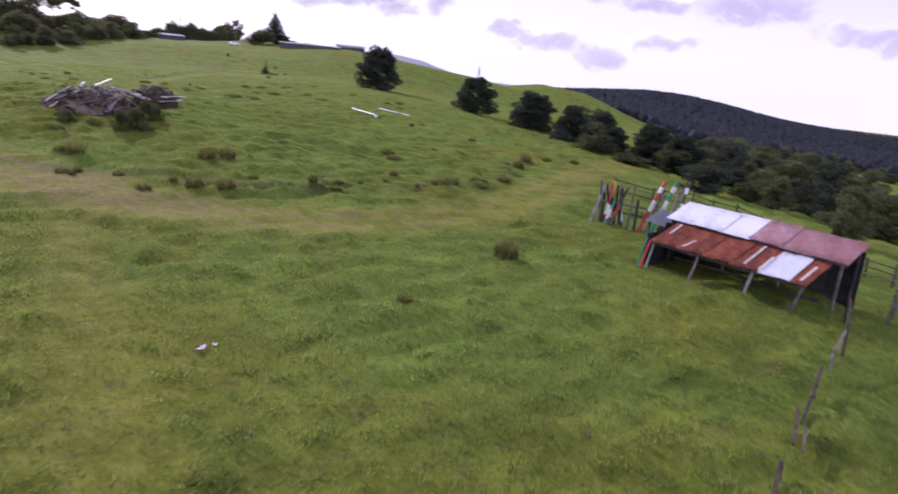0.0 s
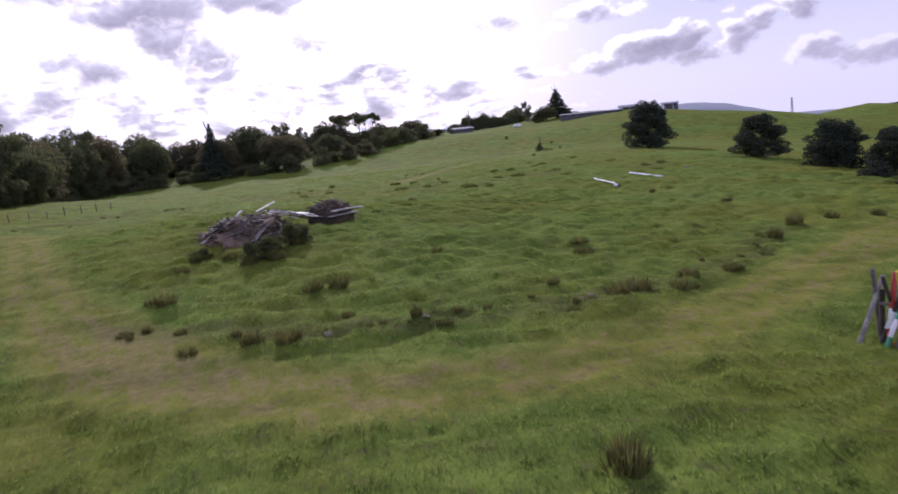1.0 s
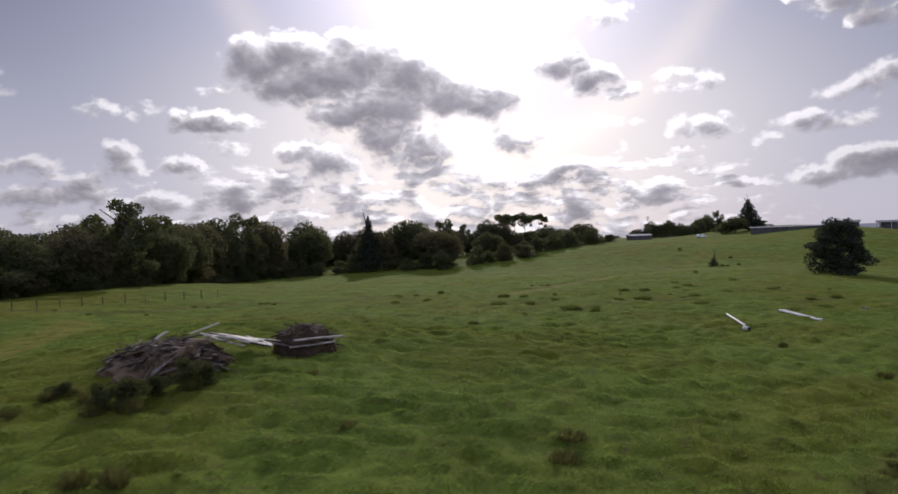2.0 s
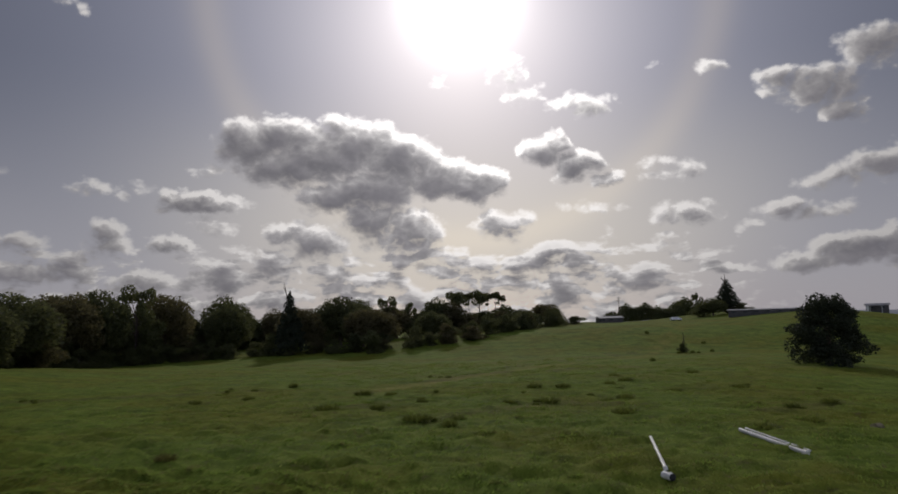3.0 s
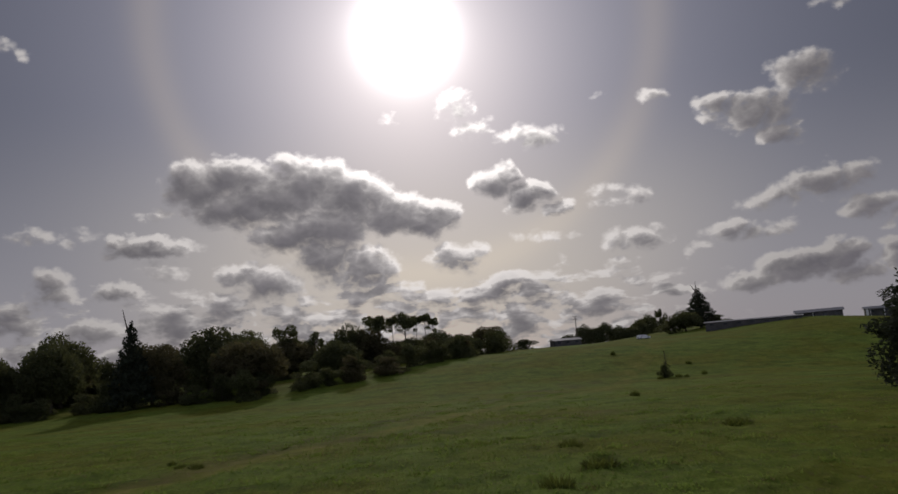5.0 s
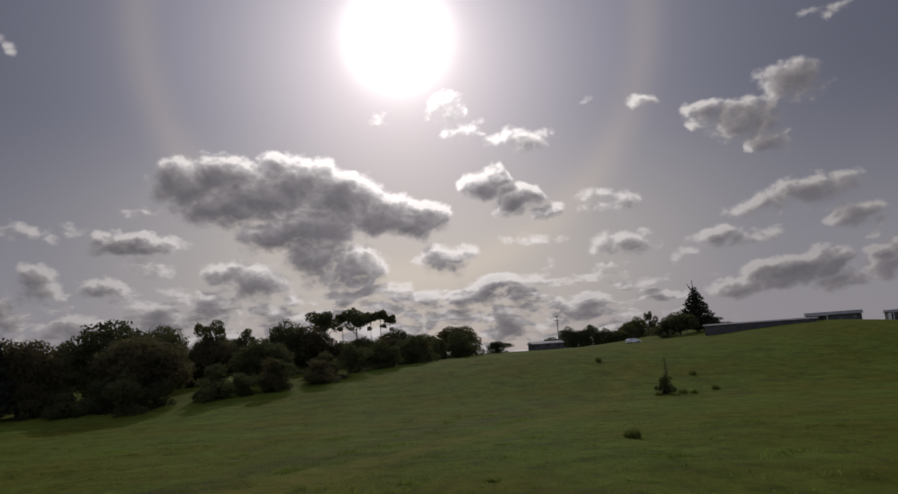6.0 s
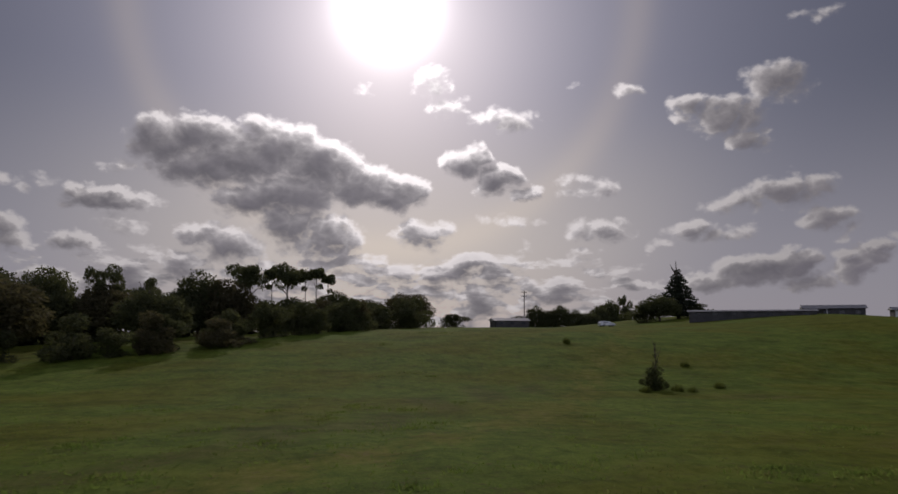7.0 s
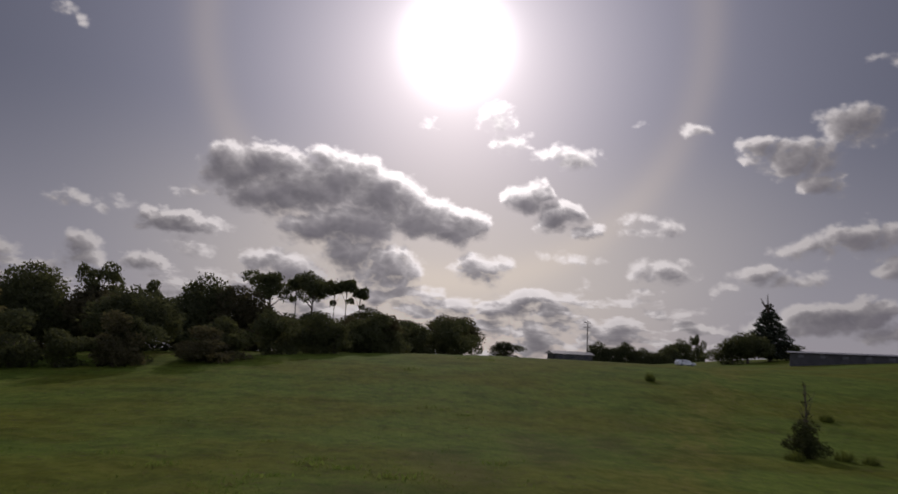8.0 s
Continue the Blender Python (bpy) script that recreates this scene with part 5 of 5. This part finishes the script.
# ------------------------------------------------------------------ rushes, tufts, stones
def rush_mesh(seed, blades, mat):
    """An upright clump of rushes, about 1 m high and 1.1 m across."""
    rng4 = np.random.RandomState(seed)
    V, Fc = [], []
    for k in range(blades):
        an, rr = rng4.uniform(0, 6.28), 0.42 * math.sqrt(rng4.rand())
        b = np.array([rr * math.cos(an), rr * math.sin(an), -0.06])
        an2 = an + rng4.normal() * 0.7
        ln, out = rng4.uniform(0.55, 1.05) * (1 - 0.5 * (rr / 0.42) ** 2), rng4.uniform(0.04, 0.30)
        d = np.array([math.cos(an2) * out, math.sin(an2) * out, ln])
        s = np.array([-math.sin(an2), math.cos(an2), 0]) * rng4.uniform(0.012, 0.024)
        m = b + d * (0.5, 0.5, 0.62)
        i = len(V)
        V += [b - s, b + s, m + s * 0.8, m - s * 0.8, b + d]
        Fc += [(i, i + 1, i + 2, i + 3), (i + 3, i + 2, i + 4)]
    return mesh_of("rush_tussock", V, Fc, mat)


RUSHES = [rush_mesh(50 + k, 190, RUSH if k < 3 else RUSH_GREEN) for k in range(6)]
rush_count = 0


def rush(x, y, w, h):
    """A clump w metres across and h metres high; grazed lower further up the pasture."""
    h *= 0.62 if 30 < y < 100 else 1.0
    global rush_count
    if rush_count >= 299:
        return
    rush_count += 1
    ob = new("rush_tussock", RUSHES[(rush_count % 3) + (3 if y > 30 else 0)])
    ob.matrix_world = pose(x, y, height(x, y), 0, 0, rng.uniform(0, 360)) @ Matrix.Diagonal((w / 1.1, w / 1.1, h, 1))
    tagged(ob, "brown-green rush tussock standing in the pasture", "rush tussock", "rush tussocks")


# low bushes that grow round the timber heap
for x, y, w, h in ((-34.4, -10.5, 2.0, 1.75), (-35.4, -10.9, 1.7, 1.45), (-33.0, -7.9, 1.9, 1.6), (-32.1, -7.4, 1.5, 1.3), (-33.8, -9.2, 1.4, 1.1), (-38.0, -8.7, 1.5, 0.8)):
    tree("bush", "shrub", 0, x, y, height(x, y) + h, w, SCRUB, "low olive-green bush beside the timber heap", "bush", "heap bushes")
# clumps of the near paddock: place, width and height
NEAR_RUSH = [
    (-39.4, -17.0, 1.5, 0.8), (-40.0, -16.6, 0.8, 0.55), (-32.6, -18.2, 1.2, 0.8), (-31.4, -18.3, 1.2, 0.75), (-35.5, -24.3, 1.1, 0.8), (-34.2, -25.0, 1.1, 0.65), (-27.4, -38.4, 1.35, 0.95),
    (-34.3, -40.9, 0.7, 0.35), (-16.4, -13.0, 1.4, 0.5), (-29.0, -24.4, 0.6, 0.7), (-19.9, -24.4, 1.5, 1.0), (-18.7, -23.9, 1.3, 0.95), (-22.8, -25.8, 0.7, 0.55), (-17.2, -24.7, 0.9, 0.7),
    (-15.3, -22.4, 1.2, 0.7), (-12.9, -22.6, 1.3, 0.5),
]
HEAP_RUSH = [(-34.0, -11.2, 1.3, 0.8), (-35.5, -11.4, 1.2, 0.7), (-32.6, -8.4, 1.2, 0.7), (-37.9, -8.8, 1.2, 0.55), (-39.0, -11.2, 1.0, 0.4), (-36.7, -9.2, 1.4, 0.8), (-38.4, -9.4, 0.9, 0.6), (-34.1, -6.6, 0.9, 0.8)]
YARD_RUSH = [(-19.4, -40.6, 1.2, 0.5), (-18.2, -39.6, 1.3, 0.6), (-17.3, -38.9, 1.1, 0.5), (-20.4, -41.2, 0.9, 0.4), (-18.9, -41.0, 1.2, 0.6), (-16.6, -38.0, 1.0, 0.5), (-17.8, -40.6, 1.3, 0.5)]
BANK_RUSH = [(-1.2, -13.0, 1.2, 1.2), (-0.3, -12.2, 1.1, 1.1), (-5.3, -16.3, 1.1, 0.9), (3.9, -10.8, 1.2, 0.7), (7.2, -11.5, 1.2, 0.7), (-6.3, -16.0, 0.7, 0.5), (-17.0, -14.8, 1.5, 0.6), (-25.0, -12.4, 0.9, 0.35), (-27.9, -4.6, 0.8, 0.3)]
FIELD_RUSH = [
    (-13.8, 58.0, 2.2, 0.9), (-11.1, 57.5, 1.7, 0.75), (3.1, 60.0, 1.8, 0.85), (5.9, 59.5, 1.8, 0.9), (11.2, 62.3, 1.5, 1.2), (9.5, 49.6, 2.0, 0.9), (-5.2, 38.6, 1.5, 0.5), (3.3, 0.0, 1.2, 0.4),
    (2.0, 9.5, 0.7, 0.55), (-12.6, 7.4, 1.2, 0.4), (-19.1, 21.3, 1.2, 0.45), (-15.4, 45.3, 2.4, 0.95), (-11.5, 46.5, 1.6, 1.0), (-8.1, 37.9, 2.6, 1.15), (-5.8, 35.5, 1.4, 1.05), (24.7, 76.0, 2.0, 0.9),
]
EAST_RUSH = [
    (7.2, 40.5, 2.4, 0.95), (2.6, 47.7, 2.4, 0.95), (7.8, 48.5, 1.7, 0.7), (13.7, 65.3, 1.9, 0.8), (14.1, 72.0, 1.6, 0.75), (15.8, 55.5, 1.8, 0.7), (-24.3, 55.7, 1.5, 0.75), (-28.3, 52.7, 1.5, 0.65),
    (-0.6, 47.4, 1.8, 0.6), (18.6, 35.9, 1.8, 0.95), (20.2, 42.1, 1.4, 0.65), (14.1, 33.3, 2.2, 0.75), (22.5, 56.8, 2.2, 0.9), (24.6, 44.9, 1.8, 0.75), (-22.6, 68.2, 1.3, 1.1),
]
CREST_RUSH = [(29.2, 107.3, 1.2, 0.9), (62.5, 174.1, 1.4, 0.95), (52.8, 191.1, 1.4, 1.2), (59.1, 159.4, 1.3, 1.0), (53.5, 157.0, 1.4, 1.1), (54.6, 156.2, 1.2, 0.8), (50.0, 156.4, 1.4, 1.0)]
for x, y, w, h in NEAR_RUSH + HEAP_RUSH + YARD_RUSH + BANK_RUSH + FIELD_RUSH + EAST_RUSH + CREST_RUSH:
    rush(x, y, w, h)
for (x0, y0), (x1, y1) in zip(BANK, BANK[1:]):
    for k in range(5):
        t = rng.rand()
        rush(x0 + (x1 - x0) * t + rng.normal() * 0.7, y0 + (y1 - y0) * t + rng.normal() * 0.9, rng.uniform(0.35, 1.0), rng.uniform(0.15, 0.45))
for s in STRIPS:
    for (x0, y0), (x1, y1) in zip(s, s[1:]):
        for k in range(int(math.hypot(x1 - x0, y1 - y0) / 11) + 1):
            t = rng.rand()
            x, y = x0 + (x1 - x0) * t + rng.normal() * 1.2, y0 + (y1 - y0) * t + rng.normal() * 1.4
            if y > 80:
                continue
            for j in range(rng.randint(1, 3)):
                rush(x + rng.normal() * 1.6, y + rng.normal() * 0.9, rng.uniform(0.6, 1.1), rng.uniform(0.35, 0.7))
for k in range(10):
    x, y = rng.uniform(-16, 30), rng.uniform(40, 84)
    if rank_growth(x, y) < 0.6:
        rush(x, y, rng.uniform(0.6, 1.5), rng.uniform(0.3, 0.8))
tree("shrub", "shrub", 1, 51.3, 157.7, float(relief(51.3, 157.7)) + 2.6, 2.8, SCRUB, "dark ragged shrub standing alone in the pasture", "shrub")
tree("sapling", "sapling", 1, 52.2, 159.0, float(relief(52.2, 159.0)) + 4.9, 4.0, SCRUB, "slender ragged sapling with sparse leaves in the pasture", "sapling")


def stone(x, y, r, seed):
    bm = bmesh.new()
    bmesh.ops.create_icosphere(bm, subdivisions=2, radius=r)
    for v in bm.verts:
        v.co *= 1 + 0.35 * noise.noise(v.co * (1.6 / r) + Vector((seed, 0, 0)))
        v.co.z *= 0.6
    ob = part("stone", bm, STONE)
    ob.matrix_world = pose(x, y, height(x, y) + r * 0.15, 0, 0, seed * 40)
    tagged(ob, "pale brown field stone half sunk in the grass", "stone", "field stones")


for k, (x, y, r) in enumerate([(-21.7, -24.5, 0.2), (-32.6, -24.3, 0.2), (-21.2, -24.2, 0.16), (-28.7, -24.6, 0.15), (21.4, 33.4, 0.4)]):
    stone(x, y, r, k + 1)


def grass_tufts():
    """Blades over the pasture that the path crosses."""
    rng5 = np.random.RandomState(31)
    n, near = 660000, 470000
    x = np.concatenate([rng5.uniform(-58, -4, near) + rng5.normal(0, 2.5, near), rng5.normal(-2, 30, n - near)])
    y = np.concatenate([-58 + 76 * rng5.rand(near) ** 1.25 + rng5.normal(0, 2.5, near), rng5.normal(45, 48, n - near)])
    keep = (vnoise(x / 2.6, y / 1.9) + 0.5 * vnoise(x / 1.1 + 9, y / 0.8) > 0.2) & (track_wear(x, y) < rng5.uniform(0.1, 0.6, n))
    x, y = x[keep], y[keep]
    # ranker clumps
    c, per = 2600, 70
    cx = np.concatenate([rng5.uniform(-56, 0, 1700), rng5.normal(0, 28, c - 1700)])
    cy = np.concatenate([rng5.uniform(-58, 20, 1700), rng5.normal(60, 50, c - 1700)])
    cs = rng5.uniform(0.3, 1.0, c) * np.where(cy > 20, 1.6, 1.0)
    kx = (cx[:, None] + rng5.normal(size=(c, per)) * cs[:, None] * 0.5).ravel()
    ky = (cy[:, None] + rng5.normal(size=(c, per)) * cs[:, None] * 0.3).ravel()
    free = track_wear(kx, ky) < 0.3
    tall = np.concatenate([np.ones(len(x)), np.repeat(1 + 0.7 * cs, per)[free]])
    x, y = np.concatenate([x, kx[free]]), np.concatenate([y, ky[free]])
    z = relief(x, y) + hummocks(x, y)
    m = len(x)
    an = rng5.uniform(0, 6.28, m)
    h = rng5.uniform(0.03, 0.11, m) * tall
    w = np.where(y < 10, rng5.uniform(0.012, 0.032, m), rng5.uniform(0.025, 0.06, m))
    lx, ly = rng5.normal(size=m) * 0.10, rng5.normal(size=m) * 0.10
    v = np.empty((m, 3, 3))
    v[:, 0] = np.stack([x - np.cos(an) * w, y - np.sin(an) * w, z - 0.03], -1)
    v[:, 1] = np.stack([x + np.cos(an) * w, y + np.sin(an) * w, z - 0.03], -1)
    v[:, 2] = np.stack([x + lx, y + ly, z + h], -1)
    me = bpy.data.meshes.new("grass")
    me.vertices.add(m * 3)
    me.vertices.foreach_set("co", v.ravel())
    me.loops.add(m * 3)
    me.loops.foreach_set("vertex_index", np.arange(m * 3))
    me.polygons.add(m)
    me.polygons.foreach_set("loop_start", np.arange(0, m * 3, 3))
    me.update(calc_edges=True)
    me.materials.append(BLADE)
    tagged(new("grass", me), "lush uneven pasture grass tufts", "grass", kind="stuff")


grass_tufts()


def scrap(x, y):
    """A torn, folded piece of pale sheeting."""
    rg = random.Random(3)
    sc = thing("scrap", pose(x, y, height(x, y) + 0.02, 0, 0, 30), "small torn scrap of pale and orange sheeting on the grass", "litter")
    for k in range(5):
        bm = bmesh.new()
        v = [bm.verts.new((i * 0.14 + rg.uniform(-0.04, 0.04), j * 0.16 + rg.uniform(-0.04, 0.04), abs(rg.gauss(0, 0.07)))) for j in range(3) for i in range(3)]
        for j in range(2):
            for i in range(2):
                bm.faces.new((v[j * 3 + i], v[j * 3 + i + 1], v[j * 3 + i + 4], v[j * 3 + i + 3]))
        ex = bmesh.ops.extrude_face_region(bm, geom=list(bm.faces))
        for q in ex["geom"]:
            if isinstance(q, bmesh.types.BMVert):
                q.co.z += 0.012
        ob = part("flap", bm, TUBE if k % 2 == 0 else RUST, sc)
        ob.matrix_basis = pose(0.13 * k, 0.05 * (k % 2), 0.03, 0, 0, 50 * k) @ Matrix.Diagonal((0.42, 0.42, 0.6, 1))


scrap(-41.6, -41.9)
